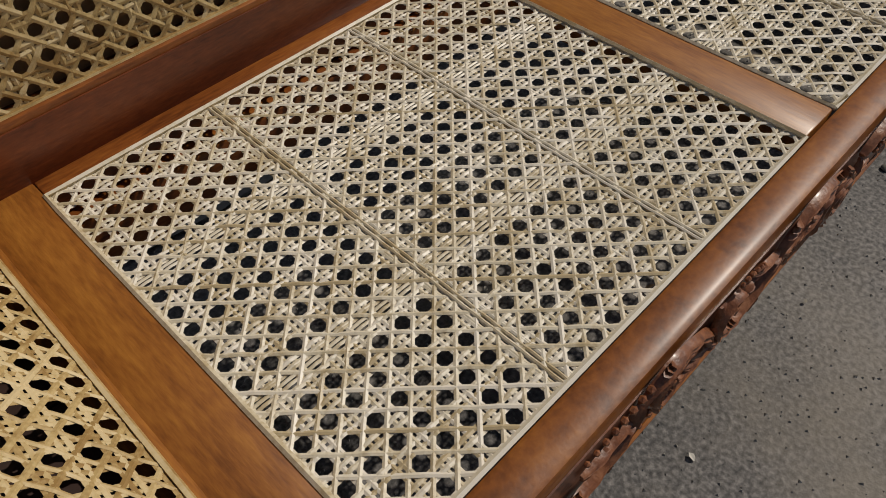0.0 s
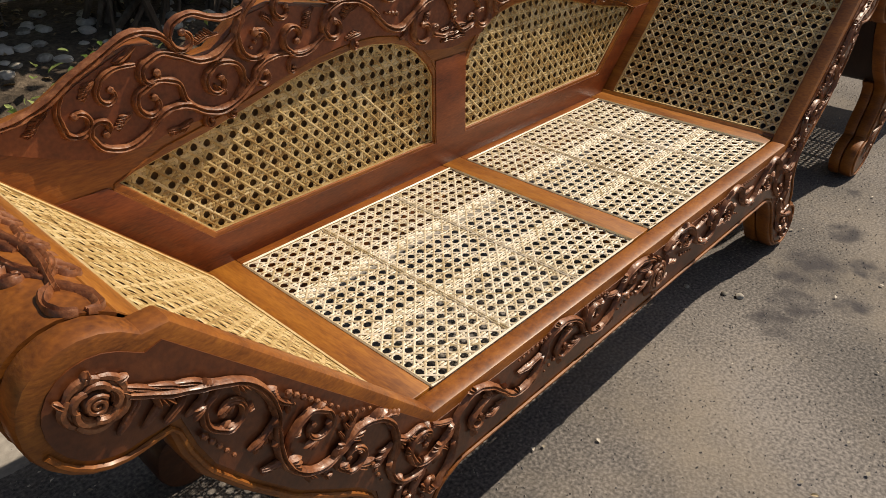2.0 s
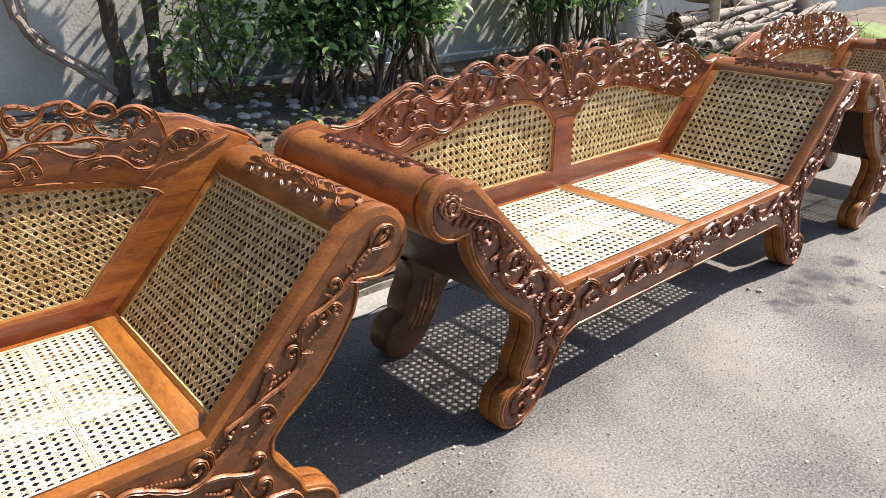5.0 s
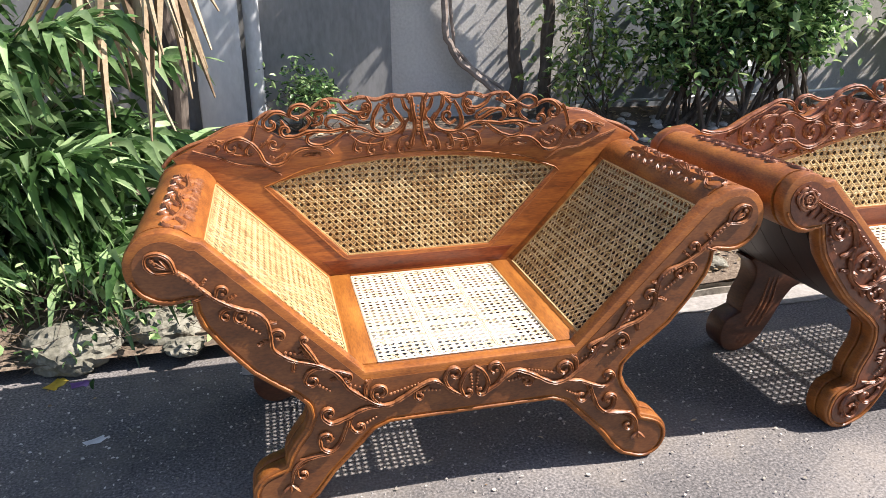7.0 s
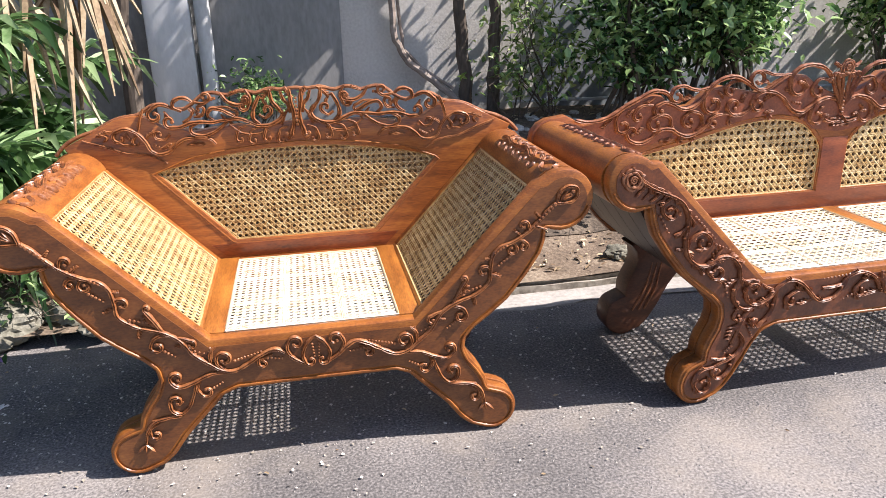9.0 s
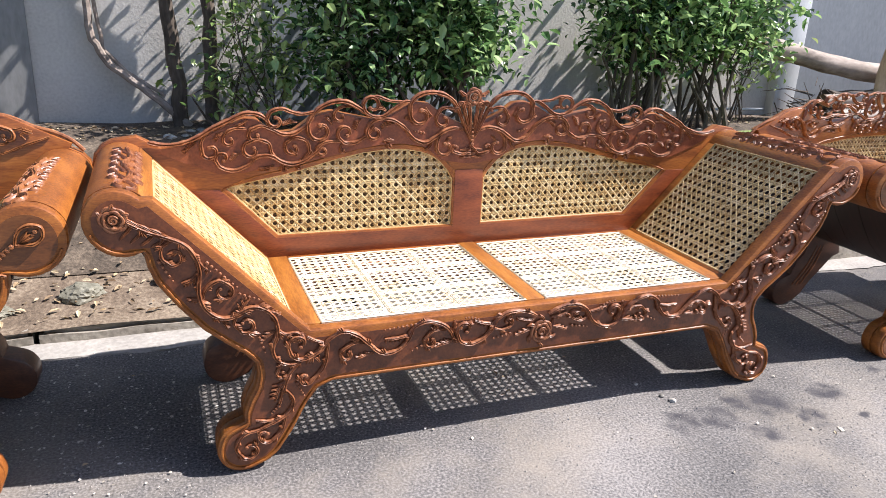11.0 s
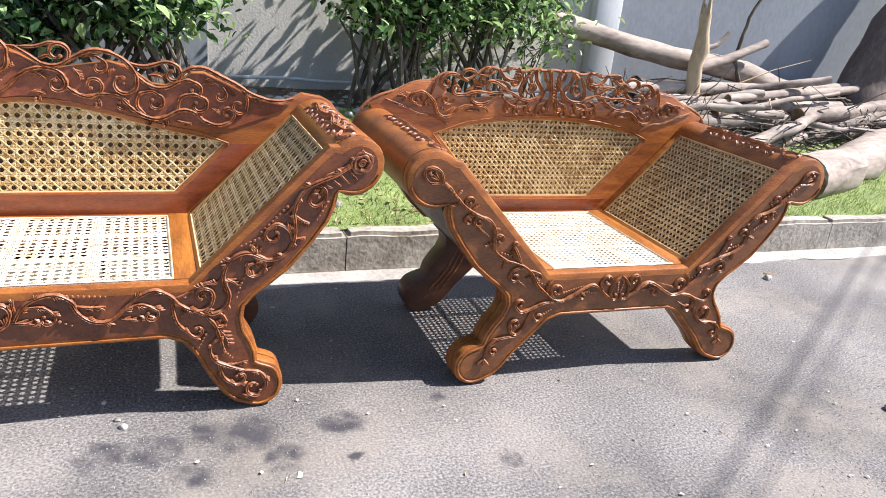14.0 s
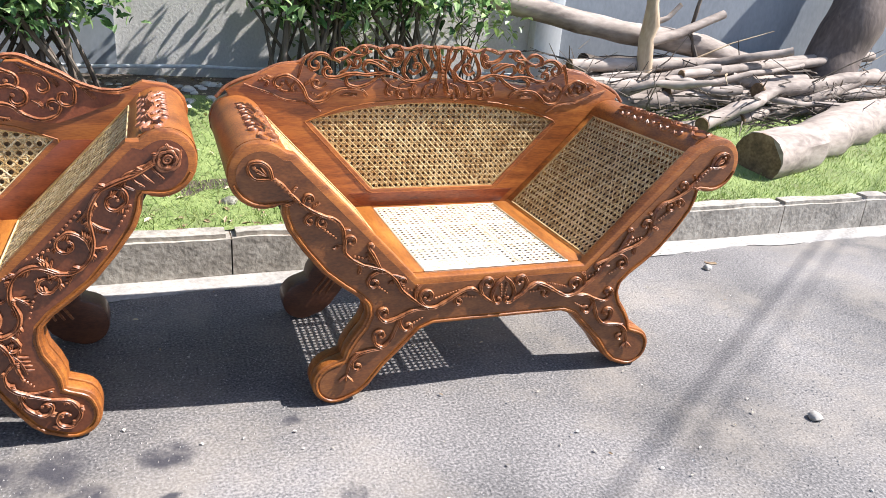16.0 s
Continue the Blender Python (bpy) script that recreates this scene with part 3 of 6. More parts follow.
            for a in (0.4, 1.5, 2.6):
                e = Vector((math.cos(a), math.sin(a)))
                band(bm, [(q[0] + e.x * 0.026, q[1] + e.y * 0.026), (q[0] + e.x * 0.038 - e.y * 0.008, q[1] + e.y * 0.038 + e.x * 0.008)], lift, 0.0046, None, 0, 0.3, side)
        else:
            w = 0.0056
            band(bm, [(0.679, 0.712), (0.656, 0.691), (0.634, 0.664), (0.611, 0.640), (0.587, 0.622), (0.556, 0.605), (0.524, 0.594)], lift, w, None, 0, 0.6, side)
            band(bm, [(0.545, 0.602), (0.524, 0.594), (0.503, 0.569), (0.498, 0.530), (0.498, 0.496), (0.480, 0.474), (0.447, 0.453), (0.410, 0.441)], lift, w, None, 0, 0.6, side)
            band(bm, [(0.447, 0.453), (0.399, 0.437), (0.365, 0.415), (0.345, 0.390), (0.329, 0.363), (0.300, 0.337), (0.261, 0.307)], lift, w * 1.1, None, 0, 0.6, side)
            band(bm, [(0.682, 0.712), (0.690, 0.742), (0.712, 0.757), (0.738, 0.752), (0.742, 0.730), (0.724, 0.711), (0.684, 0.710)], lift, w * 0.9, None, 0, 0.8, side)
            for g in (-0.6, 0.0, 0.6):
                leaf_blob(bm, (side * 0.694, lift, 0.717), (side * (0.694 + 0.034 * math.cos(0.7 + g * 0.5)), lift - 0.003, 0.717 + 0.034 * math.sin(0.7 + g * 0.5)), 0.0055, 0.006)
            berries(bm, (0.727, 0.742), (0.716, 0.728), 3, lift, 0.006, side)
            berries(bm, (0.676, 0.708), (0.618, 0.648), 8, lift - 0.002, 0.0064, side)
            berries(bm, (0.553, 0.564), (0.522, 0.539), 5, lift, 0.0050, side)
            berries(bm, (0.407, 0.385), (0.375, 0.361), 5, lift, 0.0048, side)
            berries(bm, (0.540, 0.598), (0.508, 0.578), 5, lift - 0.004, 0.0046, side)
            berries(bm, (0.470, 0.480), (0.405, 0.462), 7, lift, 0.0044, side)
            berries(bm, (0.335, 0.375), (0.300, 0.362), 4, lift, 0.0044, side)
            band(bm, [(0.614, 0.634), (0.607, 0.642), (0.603, 0.655)], lift, w * 0.9, (0.589, 0.653), 0.95, 0.5, side)
            band(bm, [(0.566, 0.608), (0.588, 0.609), (0.602, 0.599)], lift, w * 0.9, (0.592, 0.591), 0.95, 0.5, side)
            band(bm, [(0.556, 0.604), (0.566, 0.600), (0.573, 0.588)], lift, w * 0.9, (0.558, 0.584), 0.95, 0.5, side)
            band(bm, [(0.497, 0.500), (0.499, 0.515), (0.498, 0.530)], lift, w * 0.9, (0.480, 0.526), 1.0, 0.5, side)
            band(bm, [(0.395, 0.438), (0.414, 0.478), (0.429, 0.503)], lift, w, (0.421, 0.508), 0.7, 0.5, side)
            plume(bm, (0.405, 0.448), (0.432, 0.492), -0.35, 3, lift, w * 0.7, side)
            band(bm, [(0.358, 0.410), (0.392, 0.428), (0.421, 0.419), (0.434, 0.399)], lift, w, (0.416, 0.396), 1.0, 0.5, side)
            band(bm, [(0.372, 0.418), (0.348, 0.412), (0.330, 0.404)], lift, w * 0.85, (0.330, 0.391), 0.9, 0.5, side)
            band(bm, [(0.620, 0.650), (0.645, 0.640), (0.660, 0.636)], lift, w * 0.7, None, 0, 0.3, side)
            plume(bm, (0.455, 0.455), (0.462, 0.425), -0.5, 3, lift, w * 0.7, side)
            plume(bm, (0.585, 0.622), (0.560, 0.640), -0.4, 3, lift, w * 0.6, side)
            plume(bm, (0.503, 0.560), (0.480, 0.560), -0.5, 3, lift, w * 0.6, side)
            plume(bm, (0.500, 0.515), (0.530, 0.502), 0.45, 3, lift, w * 0.6, side)
            plume(bm, (0.350, 0.396), (0.372, 0.392), -0.5, 3, lift, w * 0.6, side)
            plume(bm, (0.640, 0.672), (0.622, 0.690), 0.4, 3, lift, w * 0.55, side)
        part("arm_carving", bm, cut_wood, front)
        bm = bmesh.new()
        if grand:
            w = 0.0060
            band(bm, [(0.690, 0.360), (0.715, 0.346), (0.755, 0.330), (0.792, 0.290), (0.815, 0.245), (0.835, 0.205)], lift, w, None, 0, 0.5, side, 1.55, 0.016)
            band(bm, [(0.675, 0.376), (0.690, 0.305), (0.728, 0.262)], lift, w * 0.9, (0.744, 0.276), 0.9, 0.5, side, 1.55, 0.016)
            band(bm, [(0.812, 0.252), (0.792, 0.215), (0.815, 0.176), (0.852, 0.156), (0.905, 0.134)], lift, w, None, 0, 0.5, side, 1.55, 0.016)
            band(bm, [(0.826, 0.166), (0.850, 0.118), (0.885, 0.090)], lift, w * 0.9, (0.895, 0.112), 0.9, 0.5, side, 1.55, 0.016)
            band(bm, [(0.905, 0.134), (0.955, 0.122), (0.978, 0.085), (0.960, 0.050)], lift, w * 0.9, (0.942, 0.074), 0.9, 0.5, side, 1.55, 0.016)
            band(bm, [(0.775, 0.318), (0.806, 0.325), (0.822, 0.300)], lift, w * 0.8, (0.806, 0.298), 0.9, 0.5, side, 1.55, 0.016)
            plume(bm, (0.800, 0.280), (0.845, 0.215), 0.45, 4, lift, w * 0.7, side)
            plume(bm, (0.700, 0.320), (0.725, 0.345), 0.5, 3, lift, w * 0.7, side)
            plume(bm, (0.850, 0.158), (0.910, 0.165), -0.35, 3, lift, w * 0.7, side)
            berries(bm, (0.770, 0.262), (0.752, 0.222), 5, lift, 0.0050, side)
            berries(bm, (0.838, 0.200), (0.862, 0.180), 4, lift, 0.0048, side)
        else:
            w = 0.0056
            band(bm, [(0.225, 0.299), (0.291, 0.296), (0.336, 0.277), (0.374, 0.267), (0.394, 0.282)], lift, w, (0.381, 0.296), 1.0, 0.5, side)
            band(bm, [(0.330, 0.280), (0.340, 0.245), (0.358, 0.204), (0.382, 0.184), (0.404, 0.198), (0.408, 0.222)], lift, w, (0.390, 0.224), 0.9, 0.5, side)
            band(bm, [(0.365, 0.196), (0.380, 0.180), (0.416, 0.177), (0.453, 0.168), (0.477, 0.142), (0.487, 0.101)], lift, w, None, 0, 0.4, side)
            band(bm, [(0.440, 0.166), (0.470, 0.146), (0.470, 0.124)], lift, w * 0.9, (0.456, 0.128), 0.9, 0.5, side)
            band(bm, [(0.318, 0.284), (0.330, 0.255), (0.320, 0.236)], lift, w * 0.9, (0.306, 0.246), 0.9, 0.5, side)
            band(bm, [(0.372, 0.222), (0.386, 0.214), (0.392, 0.236)], lift, w * 0.7, None, 0, 0.4, side)
            plume(bm, (0.416, 0.178), (0.462, 0.172), -0.35, 4, lift, w * 0.7, side)
            berries(bm, (0.294, 0.250), (0.262, 0.268), 5, lift, 0.0046, side)
            for x in (0.466, 0.490, 0.514):
                leaf_blob(bm, (side * 0.488, lift, 0.100), (side * x, lift - 0.003, 0.076), 0.005, 0.006)
        part("leg_carving", bm, cut_wood, front)
    # apron relief
    bm = bmesh.new()
    zc = (zs + 0.238 * k) / 2 - 0.004
    for side in (1, -1):
        if grand:
            w = 0.0062
            band(bm, [(0.022, 0.384), (0.045, 0.397), (0.085, 0.408), (0.125, 0.405), (0.160, 0.383), (0.178, 0.350)], -0.005, w, None, 0, 0.6, side, 1.55, 0.019)
            band(bm, [(0.150, 0.392), (0.178, 0.350), (0.205, 0.327), (0.241, 0.316), (0.275, 0.328), (0.288, 0.357)], -0.005, w, (0.262, 0.366), 0.9, 0.5, side, 1.55, 0.019)
            band(bm, [(0.296, 0.340), (0.315, 0.375), (0.347, 0.398), (0.392, 0.408), (0.431, 0.386), (0.443, 0.353)], -0.005, w, None, 0, 0.6, side, 1.55, 0.019)
            band(bm, [(0.425, 0.392), (0.443, 0.353), (0.473, 0.327), (0.512, 0.321), (0.541, 0.338), (0.568, 0.367)], -0.005, w, None, 0, 0.6, side, 1.55, 0.019)
            band(bm, [(0.535, 0.334), (0.568, 0.367), (0.596, 0.392), (0.635, 0.406), (0.672, 0.388), (0.700, 0.356)], -0.005, w, None, 0, 0.6, side, 1.55, 0.019)
            band(bm, [(0.665, 0.394), (0.702, 0.356), (0.746, 0.336), (0.777, 0.348), (0.787, 0.376)], -0.005, w, (0.759, 0.384), 0.9, 0.5, side, 1.55, 0.019)
            band(bm, [(0.172, 0.362), (0.140, 0.350), (0.112, 0.358)], -0.005, w * 0.8, (0.118, 0.374), 0.9, 0.5, side, 1.55, 0.019)
            band(bm, [(0.320, 0.374), (0.363, 0.374), (0.390, 0.350)], -0.005, w * 0.8, (0.370, 0.340), 0.9, 0.5, side, 1.55, 0.019)
            band(bm, [(0.560, 0.360), (0.604, 0.366), (0.640, 0.346)], -0.005, w * 0.8, (0.622, 0.334), 0.9, 0.5, side, 1.55, 0.019)
            plume(bm, (0.030, 0.372), (0.090, 0.384), -0.3, 4, -0.005, w * 0.75, side)
            plume(bm, (0.040, 0.340), (0.092, 0.322), 0.3, 3, -0.005, w * 0.72, side)
            plume(bm, (0.165, 0.375), (0.232, 0.392), -0.3, 4, -0.005, w * 0.75, side)
            plume(bm, (0.289, 0.334), (0.366, 0.318), 0.28, 4, -0.005, w * 0.75, side)
            plume(bm, (0.436, 0.372), (0.512, 0.366), -0.3, 4, -0.005, w * 0.75, side)
            plume(bm, (0.545, 0.326), (0.600, 0.316), 0.3, 3, -0.005, w * 0.70, side)
            plume(bm, (0.690, 0.380), (0.735, 0.404), -0.3, 3, -0.005, w * 0.70, side)
            plume(bm, (0.300, 0.360), (0.298, 0.402), 0.4, 3, -0.005, w * 0.62, side)
            berries(bm, (0.200, 0.378), (0.262, 0.404), 7, -0.005, 0.0050, side, 0.008)
            berries(bm, (0.420, 0.402), (0.512, 0.396), 8, -0.005, 0.0050, side)
            berries(bm, (0.110, 0.334), (0.165, 0.324), 5, -0.005, 0.0048, side)
            berries(bm, (0.400, 0.330), (0.428, 0.318), 3, -0.005, 0.0048, side)
            continue
        w = 0.0055
        band(bm, [(0.300, 0.337), (0.261, 0.307), (0.227, 0.299), (0.194, 0.313), (0.151, 0.339), (0.114, 0.353), (0.087, 0.340), (0.060, 0.316), (0.030, 0.297)], -0.005, w * 1.1, None, 0, 0.6, side)
        band(bm, [(0.250, 0.302), (0.271, 0.330), (0.268, 0.350)], -0.005, w, (0.250, 0.338), 1.0, 0.5, side)
        band(bm, [(0.285, 0.326), (0.286, 0.358), (0.268, 0.378)], -0.005, w * 0.8, None, 0, 0.4, side)
        plume(bm, (0.284, 0.335), (0.276, 0.378), -0.35, 3, -0.005, w * 0.65, side)
        band(bm, [(0.135, 0.345), (0.156, 0.334), (0.160, 0.318)], -0.005, w * 0.9, (0.147, 0.314), 0.9, 0.5, side)
        berries(bm, (0.222, 0.330), (0.150, 0.350), 9, -0.005, 0.0044, side)
        berries(bm, (0.134, 0.328), (0.094, 0.322), 5, -0.005, 0.0044, side)
        plume(bm, (0.190, 0.318), (0.120, 0.336), 0.22, 4, -0.005, w * 0.7, side)
        band(bm, [(0.062, 0.314), (0.079, 0.350), (0.070, 0.376)], -0.005, w, (0.054, 0.364), 1.0, 0.5, side)
        band(bm, [(0.0, 0.381), (0.024, 0.360), (0.038, 0.326), (0.031, 0.300)], -0.005, w, (0.017, 0.306), 0.8, 0.5, side)
        berries(bm, (0.010, 0.356), (0.006, 0.318), 5, -0.005, 0.0042, side)
    if grand:
        rose(bm, (0, zc), -0.006, 0.034)
        for j in range(6):
            a = j * 1.047 + 0.3
            e = Vector((math.cos(a), math.sin(a)))
            band(bm, [(e.x * 0.030, zc + e.y * 0.030), (e.x * 0.044 - e.y * 0.008, zc + e.y * 0.044 + e.x * 0.008), (e.x * 0.050 - e.y * 0.022, zc + e.y * 0.050 + e.x * 0.022)], -0.005, 0.0052, None, 0, 0.3)
    part("apron_carving", bm, cut_wood, front)
    # back board with its openings
    under = [(hs + 0.04, 0.345 * k), (0.50 + dx, 0.375 * k), (0.565 + dx, 0.44 * k), (0.655 + dx, 0.57 * k)]
    under += [(0.705 + dx + 0.093 * math.cos(radians(a)), 0.715 * k + 0.093 * math.sin(radians(a))) for a in range(-80, 76, 22)]
    board = mirrored([(0.0, 0.345 * k)] + under + solid_top)
    board = [p for i, p in enumerate(board) if p != board[i - 1]]
    back = part("back_board", prism(board, depth, depth + 0.045, 0.005, openings), WOOD_X, root)
    for poly in openings:
        cane_part("back_cane", root, poly, pitch, Matrix(((1, 0, 0, 0), (0, 0, -1, depth + 0.012), (0, 1, 0, 0), (0, 0, 0, 1))), CANE_BACK if grand else CANE_GOLD, None, 0.116 if grand else 0.116, 0.135)
        part("back_backing_board", prism(inset(poly, 0.0015), depth + 0.024, depth + 0.032), BACKING, root)
        bm = bmesh.new()
        ring = [along(inset(poly, -0.016) + inset(poly, -0.016)[:1], j / 90)[0] for j in range(91)]
        tube(bm, [(p.x, depth, p.y) for p in ring], 0.003, 5, None, False)
        part("opening_moulding", bm, WOOD, back)
    if grand:
        rail = [(0.735, 0.405), (0.965, 0.668), (0.895, 0.668), (0.718, 0.486), (0.056, 0.486), (0.056, 0.704)]
    else:
        rail = [(0.285, 0.402), (0.330, 0.449)]
    part("back_rail", prism(rail + [(-x, z) for x, z in reversed(rail)], depth - 0.003, depth - 0.0004, 0.001), STILE, back, "dark red lower rail")
    # crest
    if grand:
        low = [(0.0, 0.728), (0.032, 0.730), (0.116, 0.744), (0.150, 0.772), (0.188, 0.796), (0.276, 0.809), (0.364, 0.803), (0.449, 0.788), (0.534, 0.768), (0.615, 0.754), (0.680, 0.742), (0.757, 0.736), (0.819, 0.722), (0.900, 0.722), (0.970, 0.752), (1.03, 0.790)]
        face = [(-x, z) for x, z in reversed(low[1:])] + low + [(x, z - 0.006) for x, z in solid_top[1:]] + [(-x, z - 0.006) for x, z in reversed(solid_top[1:])]
        # the sunlit copy of the front's ground wood
        part("crest_panel", prism(face, depth - 0.005, depth - 0.0005), LIT_CREST, back)
    bm = bmesh.new()
    y = depth - 0.003
    if not grand:
        top = smooth_path(crest_top + [(-x, z) for x, z in reversed(crest_top[:-1])], 150)
        tube(bm, [(x, depth + 0.014, z - 0.006) for x, z in top], 0.0066, 8, None)
    for side in (1, -1):
        if grand:
            w, y = 0.0084, depth - 0.006
            # the rim: a chain of arched stems, each one winding into a volute
            band(bm, [(0.033, 0.870), (0.062, 0.933), (0.097, 0.971), (0.151, 0.988), (0.204, 0.981), (0.239, 0.953), (0.242, 0.916)], y, w, (0.202, 0.910), 0.95, 0.5, side)
            band(bm, [(0.242, 0.956), (0.263, 0.955), (0.294, 0.937), (0.335, 0.909), (0.373, 0.905), (0.405, 0.922), (0.413, 0.948)], y, w * 0.85, (0.380, 0.944), 1.05, 0.5, side)
            band(bm, [(0.270, 0.956), (0.318, 0.959), (0.364, 0.974), (0.398, 0.970)], y, w * 0.7, None, 0, 0.3, side)
            band(bm, [(0.380, 0.908), (0.408, 0.922), (0.436, 0.940), (0.476, 0.957), (0.524, 0.954), (0.569, 0.931), (0.600, 0.892), (0.604, 0.862)], y, w, (0.562, 0.862), 0.95, 0.5, side)
            band(bm, [(0.444, 0.942), (0.485, 0.940), (0.510, 0.926)], y, w * 0.75, (0.494, 0.908), 0.9, 0.5, side)
            band(bm, [(0.572, 0.926), (0.620, 0.916), (0.655, 0.922), (0.690, 0.934), (0.726, 0.924), (0.738, 0.902)], y, w * 0.85, (0.712, 0.896), 0.95, 0.5, side)
            band(bm, [(0.585, 0.905), (0.610, 0.878), (0.648, 0.853), (0.687, 0.850), (0.726, 0.868), (0.758, 0.879), (0.790, 0.868)], y, w * 0.9, (0.780, 0.846), 0.9, 0.5, side)
            band(bm, [(0.722, 0.866), (0.742, 0.900), (0.772, 0.918), (0.813, 0.919), (0.863, 0.896), (0.914, 0.872), (0.967, 0.841), (1.032, 0.822), (1.068, 0.832)], y, w, None, 0, 0.5, side)
            # the lower stem, waving along the pale edge of the board
            band(bm, [(0.262, 0.862), (0.240, 0.838), (0.214, 0.817), (0.178, 0.810), (0.146, 0.828), (0.112, 0.850), (0.070, 0.862), (0.030, 0.852)], y, w, None, 0, 0.5, side)
            band(bm, [(0.232, 0.830), (0.250, 0.854), (0.272, 0.873), (0.306, 0.892), (0.348, 0.897), (0.383, 0.885), (0.399, 0.860)], y, w * 0.9, (0.371, 0.850), 0.95, 0.5, side)
            band(bm, [(0.372, 0.872), (0.398, 0.842), (0.439, 0.816), (0.474, 0.814), (0.497, 0.832)], y, w * 0.85, (0.474, 0.850), 0.95, 0.5, side)
            band(bm, [(0.425, 0.822), (0.460, 0.816), (0.504, 0.823), (0.545, 0.819), (0.570, 0.806)], y, w * 0.8, (0.555, 0.791), 0.95, 0.5, side)
            band(bm, [(0.552, 0.815), (0.580, 0.785), (0.615, 0.760), (0.656, 0.748), (0.694, 0.757), (0.730, 0.778), (0.772, 0.776), (0.806, 0.750)], y, w, None, 0, 0.5, side)
            band(bm, [(0.625, 0.762), (0.602, 0.790), (0.610, 0.826), (0.648, 0.838), (0.676, 0.822)], y, w * 0.85, (0.656, 0.802), 0.95, 0.5, side)
            band(bm, [(0.700, 0.762), (0.726, 0.786), (0.735, 0.820), (0.775, 0.834), (0.812, 0.820)], y, w * 0.85, (0.792, 0.798), 0.95, 0.5, side)
            band(bm, [(0.772, 0.778), (0.806, 0.748), (0.851, 0.732), (0.892, 0.744), (0.908, 0.768)], y, w * 0.85, (0.886, 0.774), 0.9, 0.5, side)
            band(bm, [(0.806, 0.870), (0.838, 0.872), (0.866, 0.862), (0.880, 0.842)], y, w * 0.75, (0.862, 0.832), 0.9, 0.5, side)
            band(bm, [(0.930, 0.860), (0.950, 0.825), (0.946, 0.785)], y, w * 0.8, (0.922, 0.800), 0.9, 0.5, side)
            band(bm, [(0.040, 0.905), (0.078, 0.930), (0.120, 0.932), (0.141, 0.905)], y, w * 0.75, (0.116, 0.890), 0.95, 0.5, side)
            band(bm, [(0.030, 0.852), (0.060, 0.862), (0.102, 0.853), (0.131, 0.828), (0.138, 0.797)], y, w * 0.9, (0.104, 0.790), 1.0, 0.5, side)
            band(bm, [(0.150, 0.826), (0.166, 0.792), (0.182, 0.784)], y, w * 0.6, None, 0, 0.3, side)
            # leaves in the hollows
            for a, b, sp in (((0.300, 0.884), (0.345, 0.860), 0.45), ((0.420, 0.900), (0.440, 0.860), 0.45), ((0.520, 0.880), (0.545, 0.905), 0.4), ((0.225, 0.880), (0.262, 0.900), 0.45), ((0.185, 0.935), (0.160, 0.905), 0.4),
                             ((0.640, 0.890), (0.690, 0.880), 0.4), ((0.665, 0.800), (0.640, 0.780), 0.4), ((0.830, 0.790), (0.860, 0.765), 0.4), ((0.720, 0.745), (0.772, 0.738), -0.3), ((0.800, 0.900), (0.842, 0.880), -0.3),
                             ((0.880, 0.860), (0.905, 0.830), 0.4), ((0.300, 0.822), (0.340, 0.815), 0.3), ((0.080, 0.830), (0.098, 0.806), 0.4), ((0.330, 0.925), (0.365, 0.935), 0.4), ((0.965, 0.830), (1.000, 0.795), 0.3), ((0.600, 0.800), (0.580, 0.770), 0.35)):
                plume(bm, a, b, sp * 1.25, 4, y, w * 0.62, side)
            for x, z in ((0.490, 0.795), (0.640, 0.742), (0.690, 0.738), (0.320, 0.806)):
                band(bm, [(x - 0.012, z + 0.022), (x, z + 0.010), (x + 0.004, z - 0.004)], y, w * 0.55, (x - 0.006, z - 0.006), 0.8, 0.4, side)
            berries(bm, (0.545, 0.878), (0.575, 0.850), 4, y, 0.006, side)
            berries(bm, (0.190, 0.845), (0.222, 0.852), 4, y, 0.006, side)
        else:
            w = 0.0072
            band(bm, [(0.060, 0.923), (0.047, 0.901), (0.061, 0.877), (0.098, 0.862), (0.135, 0.864), (0.162, 0.877), (0.198, 0.890), (0.243, 0.886)], y + 0.004, w, None, 0, 0.6, side)
            band(bm, [(0.190, 0.888), (0.243, 0.886), (0.279, 0.881), (0.314, 0.884), (0.350, 0.882), (0.386, 0.870), (0.412, 0.870)], y + 0.004, w, (0.416, 0.890), 1.0, 0.5, side)
            band(bm, [(0.338, 0.950), (0.352, 0.962), (0.374, 0.966), (0.396, 0.956), (0.399, 0.936), (0.374, 0.922)], y + 0.004, w, None, 0, 0.5, side)
            band(bm, [(0.400, 0.932), (0.425, 0.946), (0.452, 0.946), (0.479, 0.925)], y + 0.004, w, (0.461, 0.912), 1.0, 0.5, side)
            band(bm, [(0.198, 0.893), (0.224, 0.908), (0.250, 0.922), (0.280, 0.926), (0.292, 0.904), (0.272, 0.886)], y + 0.004, w, None, 0, 0.5, side)
            band(bm, [(0.231, 0.882), (0.253, 0.864), (0.281, 0.847), (0.317, 0.838), (0.348, 0.848), (0.351, 0.868), (0.326, 0.882)], y + 0.002, w, None, 0, 0.6, side)
            band(bm, [(0.330, 0.949), (0.300, 0.945), (0.282, 0.958)], y + 0.006, w * 0.9, (0.296, 0.966), 0.8, 0.5, side)
            band(bm, [(0.338, 0.900), (0.312, 0.905), (0.302, 0.922)], y + 0.006, w * 0.8, (0.316, 0.926), 0.8, 0.5, side)
            band(bm, [(0.375, 0.885), (0.352, 0.898), (0.342, 0.916), (0.352, 0.930)], y + 0.006, w * 0.8, None, 0, 0.4, side)
